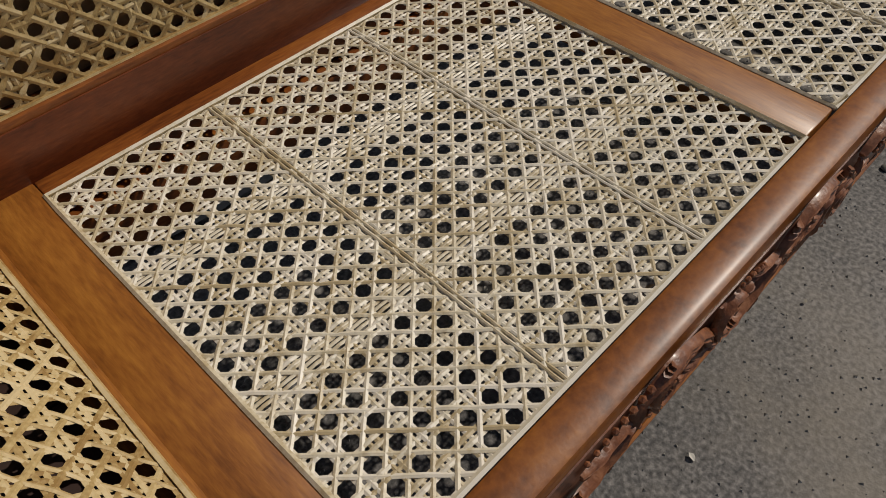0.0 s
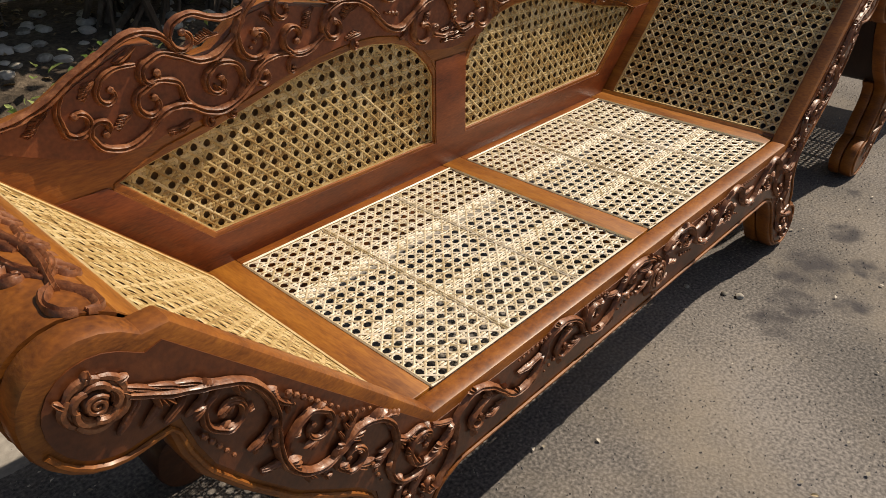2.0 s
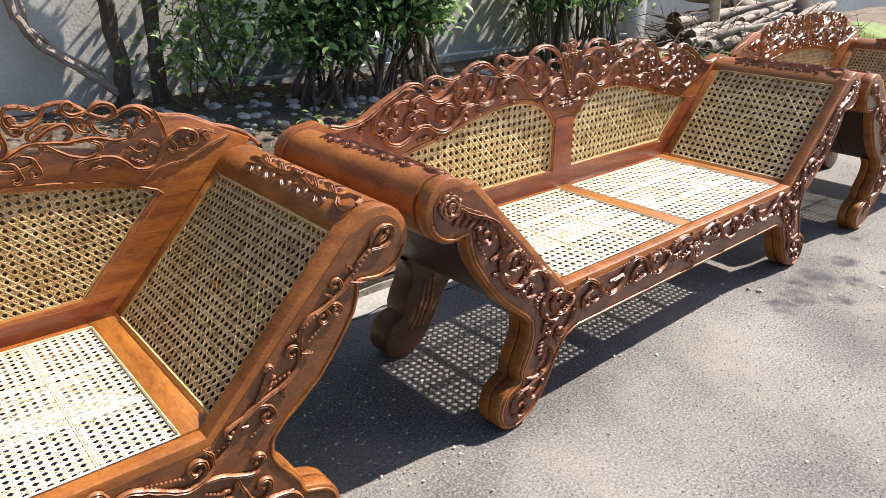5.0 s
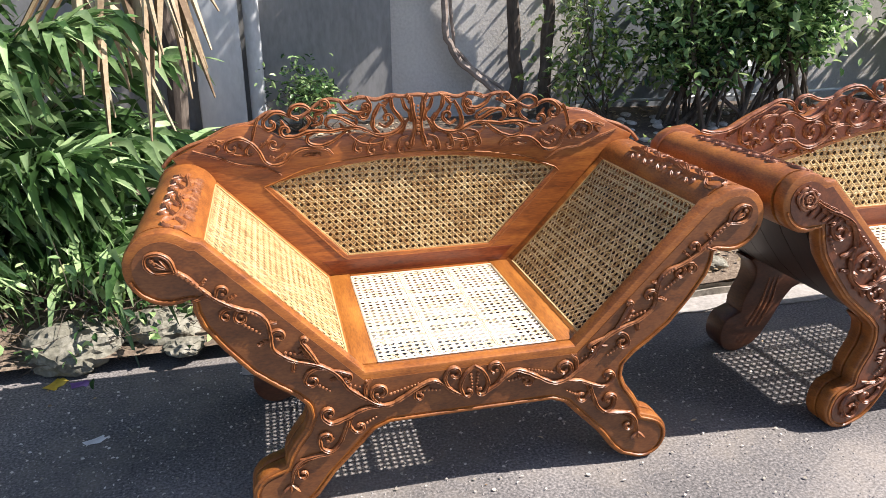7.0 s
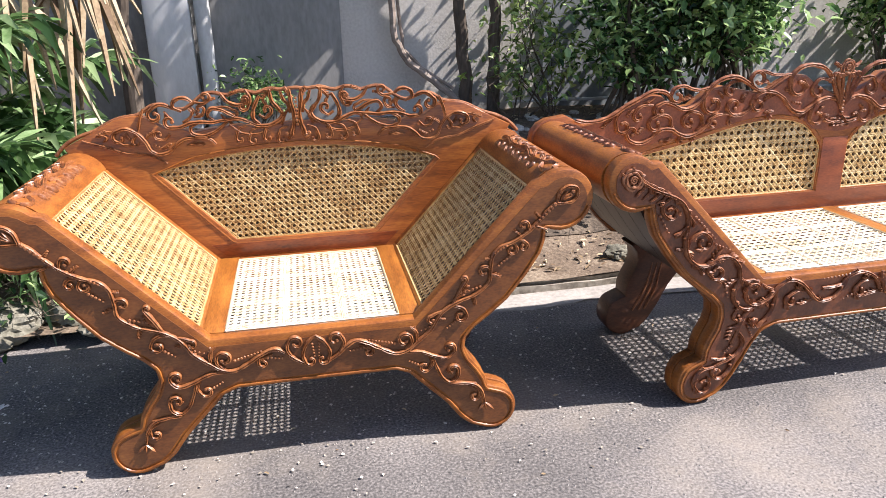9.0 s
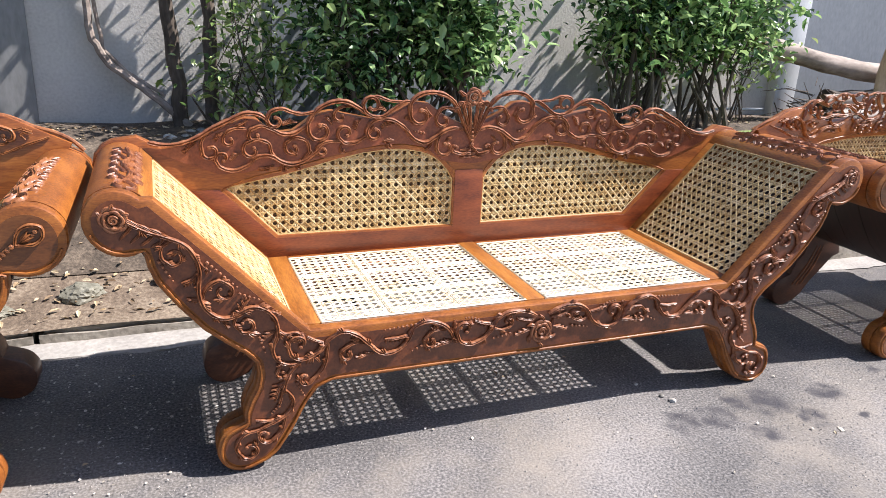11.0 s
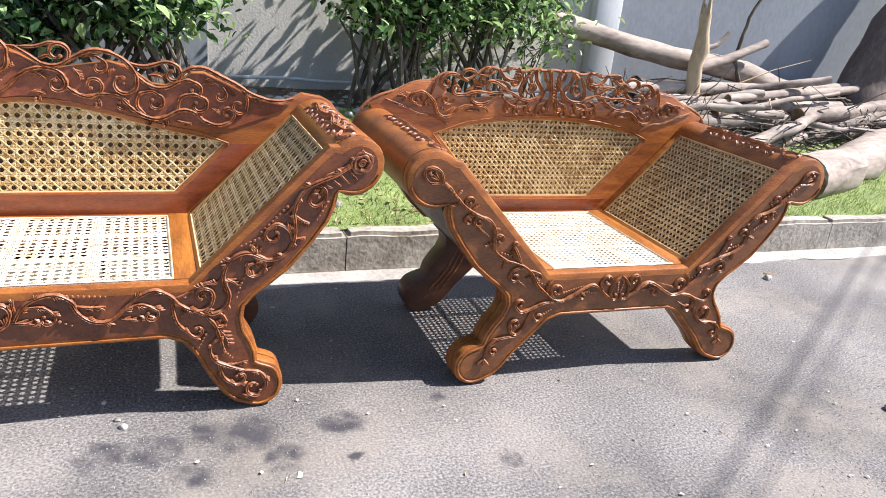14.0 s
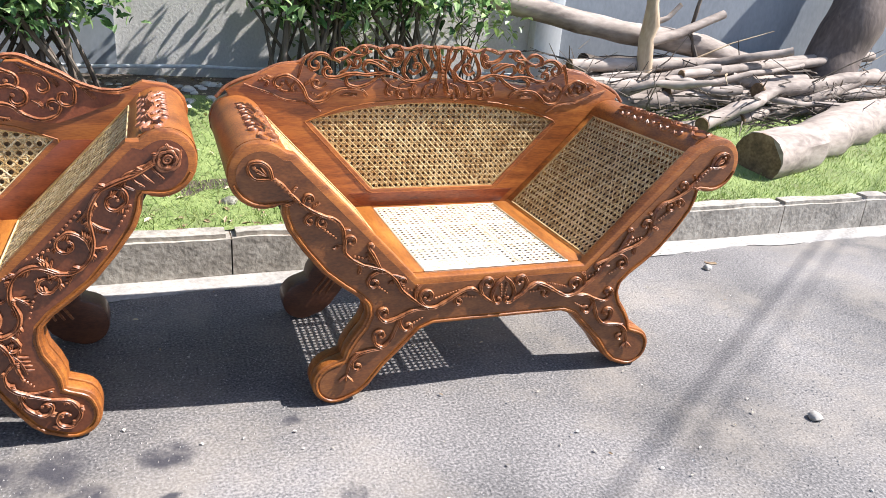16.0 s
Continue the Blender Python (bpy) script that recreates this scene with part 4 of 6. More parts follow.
            band(bm, [(0.246, 0.975), (0.226, 0.948), (0.196, 0.934), (0.168, 0.938)], y + 0.006, w, (0.168, 0.952), 0.9, 0.5, side)
            band(bm, [(0.262, 0.930), (0.232, 0.930), (0.205, 0.918)], y + 0.004, w * 0.8, (0.205, 0.906), 0.8, 0.5, side)
            band(bm, [(0.120, 0.962), (0.141, 0.922), (0.145, 0.888), (0.124, 0.866)], y + 0.004, w, None, 0, 0.5, side)
            band(bm, [(0.086, 0.982), (0.080, 0.945), (0.060, 0.917), (0.044, 0.890)], y + 0.004, w, None, 0, 0.5, side)
            band(bm, [(0.126, 0.900), (0.106, 0.888), (0.088, 0.900)], y + 0.004, w * 0.9, (0.098, 0.914), 0.9, 0.5, side)
            band(bm, [(0.110, 0.950), (0.100, 0.930), (0.110, 0.916)], y + 0.006, w * 0.8, None, 0, 0.4, side)
            band(bm, [(0.050, 0.975), (0.040, 0.945), (0.026, 0.930), (0.022, 0.900)], y + 0.002, w * 0.9, None, 0, 0.4, side)
            band(bm, [(0.020, 0.980), (0.016, 0.935), (0.009, 0.900), (0.012, 0.867), (0.022, 0.835)], y, w * 1.1, (0.032, 0.830), 0.7, 0.6, side)
            # the solid band below: a waving stem, hooks and berries
            band(bm, [(0.276, 0.808), (0.291, 0.825), (0.317, 0.832), (0.371, 0.831), (0.403, 0.813), (0.426, 0.791), (0.462, 0.784), (0.487, 0.799)], y, w * 0.9, None, 0, 0.6, side)
            band(bm, [(0.445, 0.786), (0.468, 0.786), (0.487, 0.799), (0.502, 0.832), (0.525, 0.859), (0.558, 0.874), (0.589, 0.866)], y, w * 0.9, (0.581, 0.846), 0.9, 0.5, side)
            band(bm, [(0.594, 0.838), (0.571, 0.822), (0.542, 0.820)], y, w * 0.7, None, 0, 0.3, side)
            band(bm, [(0.494, 0.936), (0.508, 0.904), (0.519, 0.864)], y, w * 0.7, None, 0, 0.4, side)
            band(bm, [(0.524, 0.858), (0.538, 0.838)], y, w * 0.7, (0.528, 0.828), 0.7, 0.4, side)
            band(bm, [(0.640, 0.858), (0.620, 0.850), (0.628, 0.834)], y, w * 0.7, None, 0, 0.4, side)
            band(bm, [(0.679, 0.842), (0.623, 0.818), (0.565, 0.792), (0.497, 0.782), (0.440, 0.752)], y + 0.002, w * 0.55, None, 0, 0.6, side)
            for x, z in ((0.200, 0.862), (0.158, 0.854), (0.108, 0.860), (0.062, 0.852)):
                band(bm, [(x - 0.030, z + 0.004), (x - 0.004, z - 0.006), (x + 0.006, z - 0.030)], y, w * 0.75, (x - 0.006, z - 0.040), 0.8, 0.4, side)
            plume(bm, (0.372, 0.808), (0.312, 0.806), -0.3, 4, y, w * 0.6, side)
            plume(bm, (0.455, 0.802), (0.420, 0.822), 0.3, 3, y, w * 0.6, side)
            plume(bm, (0.222, 0.965), (0.188, 0.978), -0.4, 4, y + 0.006, w * 0.7, side)
            plume(bm, (0.300, 0.955), (0.262, 0.962), 0.3, 3, y + 0.006, w * 0.7, side)
            plume(bm, (0.010, 0.950), (0.034, 0.990), -0.35, 3, y, w * 0.8, side)
            plume(bm, (0.012, 0.850), (0.030, 0.808), 0.3, 3, y, w * 0.75, side)
            berries(bm, (0.470, 0.815), (0.440, 0.800), 4, y, 0.0045, side)
            # leaves that crowd the pierced middle and the solid band's ends
            plume(bm, (0.070, 0.985), (0.112, 0.945), 0.45, 4, y + 0.004, w * 0.7, side)
            plume(bm, (0.150, 0.970), (0.176, 0.915), 0.45, 4, y + 0.004, w * 0.7, side)
            plume(bm, (0.026, 0.915), (0.052, 0.858), 0.4, 4, y + 0.002, w * 0.7, side)
            plume(bm, (0.250, 0.906), (0.214, 0.875), 0.4, 3, y + 0.004, w * 0.65, side)
            plume(bm, (0.345, 0.935), (0.310, 0.905), 0.4, 3, y + 0.006, w * 0.65, side)
            plume(bm, (0.430, 0.925), (0.405, 0.895), 0.45, 3, y + 0.004, w * 0.65, side)
            plume(bm, (0.560, 0.862), (0.545, 0.838), 0.45, 3, y, w * 0.55, side)
            plume(bm, (0.600, 0.868), (0.648, 0.852), 0.35, 4, y, w * 0.55, side)
            plume(bm, (0.500, 0.835), (0.468, 0.858), -0.4, 3, y, w * 0.55, side)
            band(bm, [(0.165, 0.985), (0.150, 0.955), (0.160, 0.925)], y + 0.004, w * 0.85, (0.176, 0.930), 0.9, 0.5, side)
            band(bm, [(0.226, 0.872), (0.186, 0.840), (0.140, 0.834), (0.096, 0.846)], y, w * 0.7, None, 0, 0.4, side)
            band(bm, [(0.420, 0.850), (0.440, 0.832), (0.462, 0.836)], y, w * 0.7, (0.456, 0.850), 0.9, 0.5, side)
    if grand:
        rose(bm, (0, 0.972), y - 0.002, 0.030)
        for side in (1, -1):
            for a, b in (((0.010, 0.90), (0.018, 0.945)), ((0.020, 0.895), (0.044, 0.950)), ((0.026, 0.880), (0.062, 0.930))):
                band(bm, [(0.003, 0.815), (a[0], a[1] - 0.02), (b[0], b[1])], y - 0.002, 0.0064, (b[0] + 0.008, b[1] - 0.004), 0.7, 0.5, side)
            band(bm, [(0.004, 0.79), (0.030, 0.765), (0.066, 0.772)], y, 0.0070, (0.064, 0.787), 0.8, 0.5, side)
            for z in (0.750, 0.764, 0.778):
                band(bm, [(-0.002, z), (0.022, z + 0.003), (0.044, z)], y, 0.0052, None, 0, 0.5, side)
            plume(bm, (0.024, 0.975), (0.058, 0.995), -0.4, 3, y, 0.0066, side)
            plume(bm, (0.022, 0.955), (0.052, 0.945), 0.4, 3, y, 0.0060, side)
        berries(bm, (0, 0.80), (0, 0.86), 5, y - 0.003, 0.0075)
    else:
        berries(bm, (0, 0.862), (0, 0.950), 8, y - 0.004, 0.0068)
    part("crest_carving", bm, cut_wood, back)
    # the arms lean outwards a little more than the back's slope, the sofa's legs less
    slope, by = 0.338 / (0.378 * k), 0.035 if grand else 0.015
    for ob in root.children_recursive:
        for v in ob.data.vertices:
            rise = v.co.z - zs
            if grand and v.co.z < 0.30 and abs(v.co.x) > hs:
                v.co.x -= math.copysign(0.040 * min(1, (0.30 - v.co.z) / 0.2) * min(1, (abs(v.co.x) - hs) / 0.08), v.co.x)
            if rise > 0:
                share = min(1, max(0, (abs(v.co.x) - hs - slope * rise + 0.05) / 0.04))
                v.co.x += math.copysign(by * min(1.2, rise / (0.318 * k)) * share, v.co.x)
    return root


ARCH = [(-0.48, 0.720), (-0.36, 0.749), (-0.24, 0.769), (-0.12, 0.781), (0.0, 0.785), (0.12, 0.781), (0.24, 0.769), (0.36, 0.749), (0.48, 0.720), (0.245, 0.462), (-0.245, 0.462)]
armchair = settee(
    "armchair", "carved brown wooden armchair with woven cane seat, back and sloping arms", 0.282, 1.0, 0.0212, [(-0.243, 0.243)], [ARCH],
    [(0.77, 0.80), (0.737, 0.838), (0.659, 0.874), (0.589, 0.911), (0.537, 0.920), (0.512, 0.916), (0.485, 0.945), (0.45, 0.958), (0.408, 0.940), (0.374, 0.926), (0.338, 0.950), (0.301, 0.984), (0.257, 0.985), (0.222, 0.966), (0.2, 0.986), (0.167, 0.990), (0.132, 0.970), (0.086, 0.994), (0.041, 0.980), (0.0, 0.992)],
    [(0.74, 0.820), (0.659, 0.867), (0.589, 0.904), (0.537, 0.914), (0.505, 0.910), (0.478, 0.896), (0.44, 0.870), (0.38, 0.862), (0.34, 0.852), (0.28, 0.862), (0.20, 0.868), (0.12, 0.856), (0.05, 0.868)], False)
tagged(armchair, group="cane armchairs on the road")
armchair.matrix_basis = pose(-1.137, 0.090, 0, 0, 0, -1.5)
copy_thing(armchair, pose(3.106, 0.022, 0, 0, 0, -1.1))
PANEL = [(0.063, 0.492), (0.063, 0.668), (0.082, 0.70), (0.116, 0.736), (0.15, 0.760), (0.195, 0.776), (0.255, 0.786), (0.318, 0.787), (0.41, 0.777), (0.50, 0.758), (0.59, 0.734), (0.68, 0.711), (0.78, 0.692), (0.88, 0.672), (0.71, 0.495)]
sofa = settee(
    "sofa", "long carved brown wooden sofa with woven cane seats and back", 0.723, 1.05, 0.0290, [(-0.683, -0.036), (0.036, 0.683)], [PANEL, [(-x, z) for x, z in reversed(PANEL)]],
    [],
    [(1.10, 0.850), (1.04, 0.812), (0.97, 0.830), (0.91, 0.864), (0.86, 0.886), (0.81, 0.906), (0.77, 0.902), (0.735, 0.868), (0.69, 0.856), (0.65, 0.860), (0.605, 0.892), (0.57, 0.916), (0.52, 0.926), (0.47, 0.915), (0.42, 0.905), (0.37, 0.895), (0.32, 0.905), (0.27, 0.935), (0.22, 0.955), (0.17, 0.950), (0.12, 0.915), (0.06, 0.885), (0.02, 0.870)], True)
sofa.matrix_basis = pose(0.967, 0.045, 0)


# ---- road, kerb, verge and wall ----
STAINS = [(1.835, -0.09, 0.085), (2.115, -0.082, 0.068), (1.925, -0.22, 0.060), (1.60, -0.13, 0.072), (1.46, -0.113, 0.065), (1.73, -0.065, 0.060), (1.68, -0.25, 0.050), (2.12, -0.26, 0.028), (2.54, -0.37, 0.042), (2.45, -0.02, 0.034)]
nt = ASPHALT.node_tree
bsdf = nt.nodes["Principled BSDF"]
src = bsdf.inputs["Base Color"].links[0].from_socket
geo = nt.nodes.new("ShaderNodeNewGeometry")
wob = nt.nodes.new("ShaderNodeTexNoise")
wob.inputs["Scale"].default_value, wob.inputs["Detail"].default_value = 14, 5
nt.links.new(geo.outputs["Position"], wob.inputs["Vector"])
shift = nt.nodes.new("ShaderNodeVectorMath")
shift.operation = "MULTIPLY_ADD"
shift.inputs[1].default_value = (0.11, 0.11, 0)
shift.inputs[2].default_value = (-0.055, -0.055, 0)
nt.links.new(wob.outputs["Color"], shift.inputs[0])
ragged = nt.nodes.new("ShaderNodeVectorMath")
ragged.operation = "ADD"
nt.links.new(geo.outputs["Position"], ragged.inputs[0])
nt.links.new(shift.outputs[0], ragged.inputs[1])
total = None
for x, y, r in STAINS:
    dist = nt.nodes.new("ShaderNodeVectorMath")
    dist.operation = "DISTANCE"
    dist.inputs[1].default_value = (x, y, 0)
    nt.links.new(ragged.outputs[0], dist.inputs[0])
    mr = nt.nodes.new("ShaderNodeMapRange")
    mr.interpolation_type = "SMOOTHSTEP"
    mr.inputs["From Min"].default_value, mr.inputs["From Max"].default_value = r * 1.30, r * 0.55
    nt.links.new(dist.outputs["Value"], mr.inputs["Value"])
    if total is None:
        total = mr.outputs[0]
    else:
        mx = nt.nodes.new("ShaderNodeMath")
        mx.operation = "MAXIMUM"
        nt.links.new(total, mx.inputs[0])
        nt.links.new(mr.outputs[0], mx.inputs[1])
        total = mx.outputs[0]
gate = nt.nodes.new("ShaderNodeMath")
gate.operation = "MULTIPLY"
nt.links.new(total, gate.inputs[0])
edge = nt.nodes.new("ShaderNodeMapRange")
edge.inputs["From Min"].default_value, edge.inputs["From Max"].default_value = 0.28, 0.56
nt.links.new(wob.outputs[0], edge.inputs["Value"])
nt.links.new(edge.outputs[0], gate.inputs[1])
half = nt.nodes.new("ShaderNodeMath")
half.operation = "MULTIPLY"
half.inputs[1].default_value = 1.0
nt.links.new(gate.outputs[0], half.inputs[0])
dust_noise = nt.nodes.new("ShaderNodeTexNoise")
dust_noise.inputs["Scale"].default_value, dust_noise.inputs["Detail"].default_value, dust_noise.inputs["Roughness"].default_value = 1.6, 8, 0.7
nt.links.new(geo.outputs["Position"], dust_noise.inputs["Vector"])
dust_map = nt.nodes.new("ShaderNodeMapRange")
dust_map.inputs["From Min"].default_value, dust_map.inputs["From Max"].default_value, dust_map.inputs["To Max"].default_value = 0.48, 0.72, 0.7
nt.links.new(dust_noise.outputs[0], dust_map.inputs["Value"])
dust = nt.nodes.new("ShaderNodeMix")
dust.data_type = "RGBA"
dust.inputs["B"].default_value = (0.275, 0.238, 0.19, 1)
nt.links.new(dust_map.outputs[0], dust.inputs["Factor"])
nt.links.new(src, dust.inputs["A"])
src = dust.outputs["Result"]
oil = nt.nodes.new("ShaderNodeMix")
oil.data_type = "RGBA"
oil.inputs["B"].default_value = (0.042, 0.039, 0.044, 1)
nt.links.new(half.outputs[0], oil.inputs["Factor"])
nt.links.new(src, oil.inputs["A"])
nt.links.new(oil.outputs["Result"], bsdf.inputs["Base Color"])

bm = bmesh.new()
bmesh.ops.create_grid(bm, x_segments=4, y_segments=4, size=300)
thing("road", bm, ASPHALT, "grey worn asphalt road with dark oil stains", "road", "structure")


def strip_mesh(x0, x1, nx, rows, wob_y=0.0, wob_z=0.0, seed=0.0):
    """A long sheet from cross-section rows of (y, z), slightly uneven."""
    bm = bmesh.new()
    grid = []
    for i in range(nx + 1):
        x = x0 + (x1 - x0) * i / nx
        line = []
        for j, (y, z) in enumerate(rows):
            line.append(bm.verts.new((x, y + (wob_y * (noise.noise((x * 2.3, j * 0.4, seed)) + 0.5 * noise.noise((x * 11, j, seed))) if j < len(rows) - 1 else 0), z + wob_z * noise.noise((x * 1.7, y * 2.9, seed + 5)))))
        grid.append(line)
    for a, b in zip(grid, grid[1:]):
        for j in range(len(rows) - 1):
            bm.faces.new((a[j], b[j], b[j + 1], a[j + 1]))
    return bm


bm = strip_mesh(-1.75, 12, 560, [(0.91, -0.01), (0.905, 0.006), (0.97, 0.009), (1.045, 0.012)], 0.045, 0.004)
thing("gutter", bm, GUTTER, "pale dusty concrete gutter strip beside the kerb", "gutter", "structure")


def verge_z(x, y):
    f = min(max((y - 1.12) / 1.6, 0), 1)
    base = 0.165 if x > 1.2 else 0.165 - 0.10 * min(1, (1.2 - x) / 0.9) * (1 - f)
    return base + 0.34 * f * f * (3 - 2 * f) + 0.018 * noise.noise((x * 2.1, y * 2.1, 3))


def sheet(x0, x1, y0, y1, step, lift=0.0):
    bm = bmesh.new()
    nx, ny = int((x1 - x0) / step), int((y1 - y0) / step)
    g = [[bm.verts.new((x0 + (x1 - x0) * i / nx, y0 + (y1 - y0) * j / ny, verge_z(x0 + (x1 - x0) * i / nx, y0 + (y1 - y0) * j / ny) + lift)) for j in range(ny + 1)] for i in range(nx + 1)]
    for a, b in zip(g, g[1:]):
        for j in range(ny):
            bm.faces.new((a[j], b[j], b[j + 1], a[j + 1]))
    return bm


# a sheet darker than the verge, standing for dark soil and the shrubs' shade
thing("soil_bed", sheet(-2.3, 4.6, 1.45, 3.05, 0.07, 0.006), SHADED_MOULD, "dark soil bed with leaf mould, shrub shade painted into its colour", "ground", "structure")
thing("verge", sheet(-12, 14, 1.04, 3.06, 0.07), SOIL, "sloping soil verge with dry leaf litter", "ground", "structure")

# kerb stones
kerb = tagged(new("kerb"), "row of rough grey concrete kerb stones", "kerb", "", "structure")
rk = random.Random(11)
x = 1.42
stones = [(-1.72, -0.6, 0.06), (-0.58, 0.62, 0.06), (0.64, 1.41, 0.10)]
for ln in (0.98, 0.95, 1.02, 0.96, 0.62, 0.22, 0.95, 1.0, 0.97, 1.0):
    stones.append((x, x + ln - 0.006, 0.19))
    x += ln
for a, b, top in stones:
    bm = bmesh.new()
    bmesh.ops.create_cube(bm, size=1, matrix=Matrix.Translation(((a + b) / 2, 1.095, top / 2 - 0.02)) @ Matrix.Diagonal((b - a, 0.115, top + 0.04, 1)))
    bmesh.ops.subdivide_edges(bm, edges=[e for e in bm.edges if abs(e.verts[0].co.x - e.verts[1].co.x) > 0.1], cuts=int((b - a) / 0.07))
    bmesh.ops.bevel(bm, geom=[e for e in bm.edges if min(v.co.z for v in e.verts) > top - 0.01 and e.is_manifold and e.calc_face_angle(0) > 1], offset=0.018, segments=2, affect="EDGES")
    for v in bm.verts:
        v.co += Vector((0, 0.008 * noise.noise(v.co * 6), 0.012 * noise.noise(v.co * 5 + Vector((3, 0, 0))))) if v.co.z > 0.02 else Vector()
    part("kerb_stone", bm, CONCRETE, kerb)

# boundary wall
bm = bmesh.new()
box(bm, (-14, 3.05, -0.2), (16, 3.27, 3.0))
thing("wall_back", bm, PLASTER, "rough grey plastered boundary wall with stains", "wall", "structure")
PAINTED = mat("painted_wall", [(0.15, 0.166, 0.182), (0.225, 0.246, 0.266), (0.285, 0.31, 0.33)], 0.9, (1, 1, 0.5), 0.85, 0.3, 45, 0.3, distance=0.006)
# A slightly darker, warmer grey than PAINTED, for the left section.
GREY_WALL = mat("warm_grey_painted_wall", [(0.125, 0.124, 0.116), (0.215, 0.215, 0.206), (0.30, 0.30, 0.288)], 1.1, (1, 1, 0.35), 0.85, 0.3, 45, 0.35, distance=0.006)
for a, b in ((-14, -0.75), (0.6, 1.96), (4.93, 16)):
    bm = bmesh.new()
    box(bm, (a, 3.035, 0.1), (b, 3.0505, 2.99))
    thing("wall_panel", bm, GREY_WALL if b < 0 else PAINTED, "warm grey painted wall section" if b < 0 else "smooth bluish-grey painted wall section", "wall", "structure")
bm = bmesh.new()
box(bm, (4.70, 2.96, 0.2), (4.92, 3.06, 2.99), 0.01)
thing("pilaster", bm, WHITE, "pale painted wall pilaster", "pilaster", "structure")
bm = bmesh.new()
box(bm, (-1.90, 2.93, 0.2), (-1.64, 3.06, 2.99), 0.012)
thing("pilaster", bm, WHITE, "weathered white painted wall pilaster", "pilaster", "structure")
bm = bmesh.new()
tube(bm, [(-1.57, 2.96, 0.4 + 0.2 * j) for j in range(13)], 0.045, 14)
thing("drain_pipe", bm, WHITE, "white plastic drain pipe on the wall", "pipe")
bm = bmesh.new()
tube(bm, [(0.3 + 0.3 * j, 2.86 + 0.01 * math.sin(j), 0.585 + 0.006 * math.sin(2.1 * j)) for j in range(15)], 0.011, 10)
thing("water_pipe", bm, WHITE, "pale plastic water pipe along the wall's foot", "pipe")

# overhead cables, whose shadows cross the road
for off in (0.0, 0.10):
    a, b = Vector((6.6, 1.62, 0)), Vector((1.4, -1.70, 0))
    lift = SUN / SUN.z * 4.6
    bm = bmesh.new()
    d = (b - a).normalized()
    side = Vector((-d.y, d.x, 0)) * off
    tube(bm, [a + side + lift + d * 1.0 * j + Vector((0, 0, 0.0)) for j in range(-16, 22)], 0.005 if off else 0.008, 8)
    thing("overhead_cable", bm, UNDER, "black overhead cable strung across the road", "cable")


# ---- plants ----
def leaves_mesh(name, places, size, material, parent, rng, droop=0.3, slim=0.50, toss=0.5):
    """Many folded, pointed leaves as one mesh."""
    verts, faces = [], []
    for p in places:
        yaw, tilt, ln = rng.random() * 6.283, rng.gauss(-droop, toss), size * rng.uniform(0.5, 1.3)
        d = Vector((math.cos(yaw) * math.cos(tilt), math.sin(yaw) * math.cos(tilt), math.sin(tilt)))
        s = d.cross(Vector((rng.gauss(0, 0.4), rng.gauss(0, 0.4), 1))).normalized() * ln * slim * 0.5
        u = s.cross(d).normalized() * ln * 0.10
        p = Vector(p)
        k = len(verts)
        verts += [p, p + d * ln * 0.35 + s + u, p + d * ln * 0.75 + s * 0.7 + u * 0.6, p + d * ln - u, p + d * ln * 0.75 - s * 0.7 + u * 0.6, p + d * ln * 0.35 - s + u, p + d * ln * 0.4, p + d * ln * 0.75 - u * 0.3]
        faces += [(k, k + 1, k + 6), (k + 1, k + 2, k + 7, k + 6), (k + 2, k + 3, k + 7), (k, k + 6, k + 5), (k + 6, k + 7, k + 4, k + 5), (k + 7, k + 3, k + 4)]
    me = bpy.data.meshes.new(name)
    me.from_pydata(verts, [], faces)
    me.materials.append(material)
    ob = new(name, me)
    ob.parent = parent
    return tagged(ob, kind="stuff")


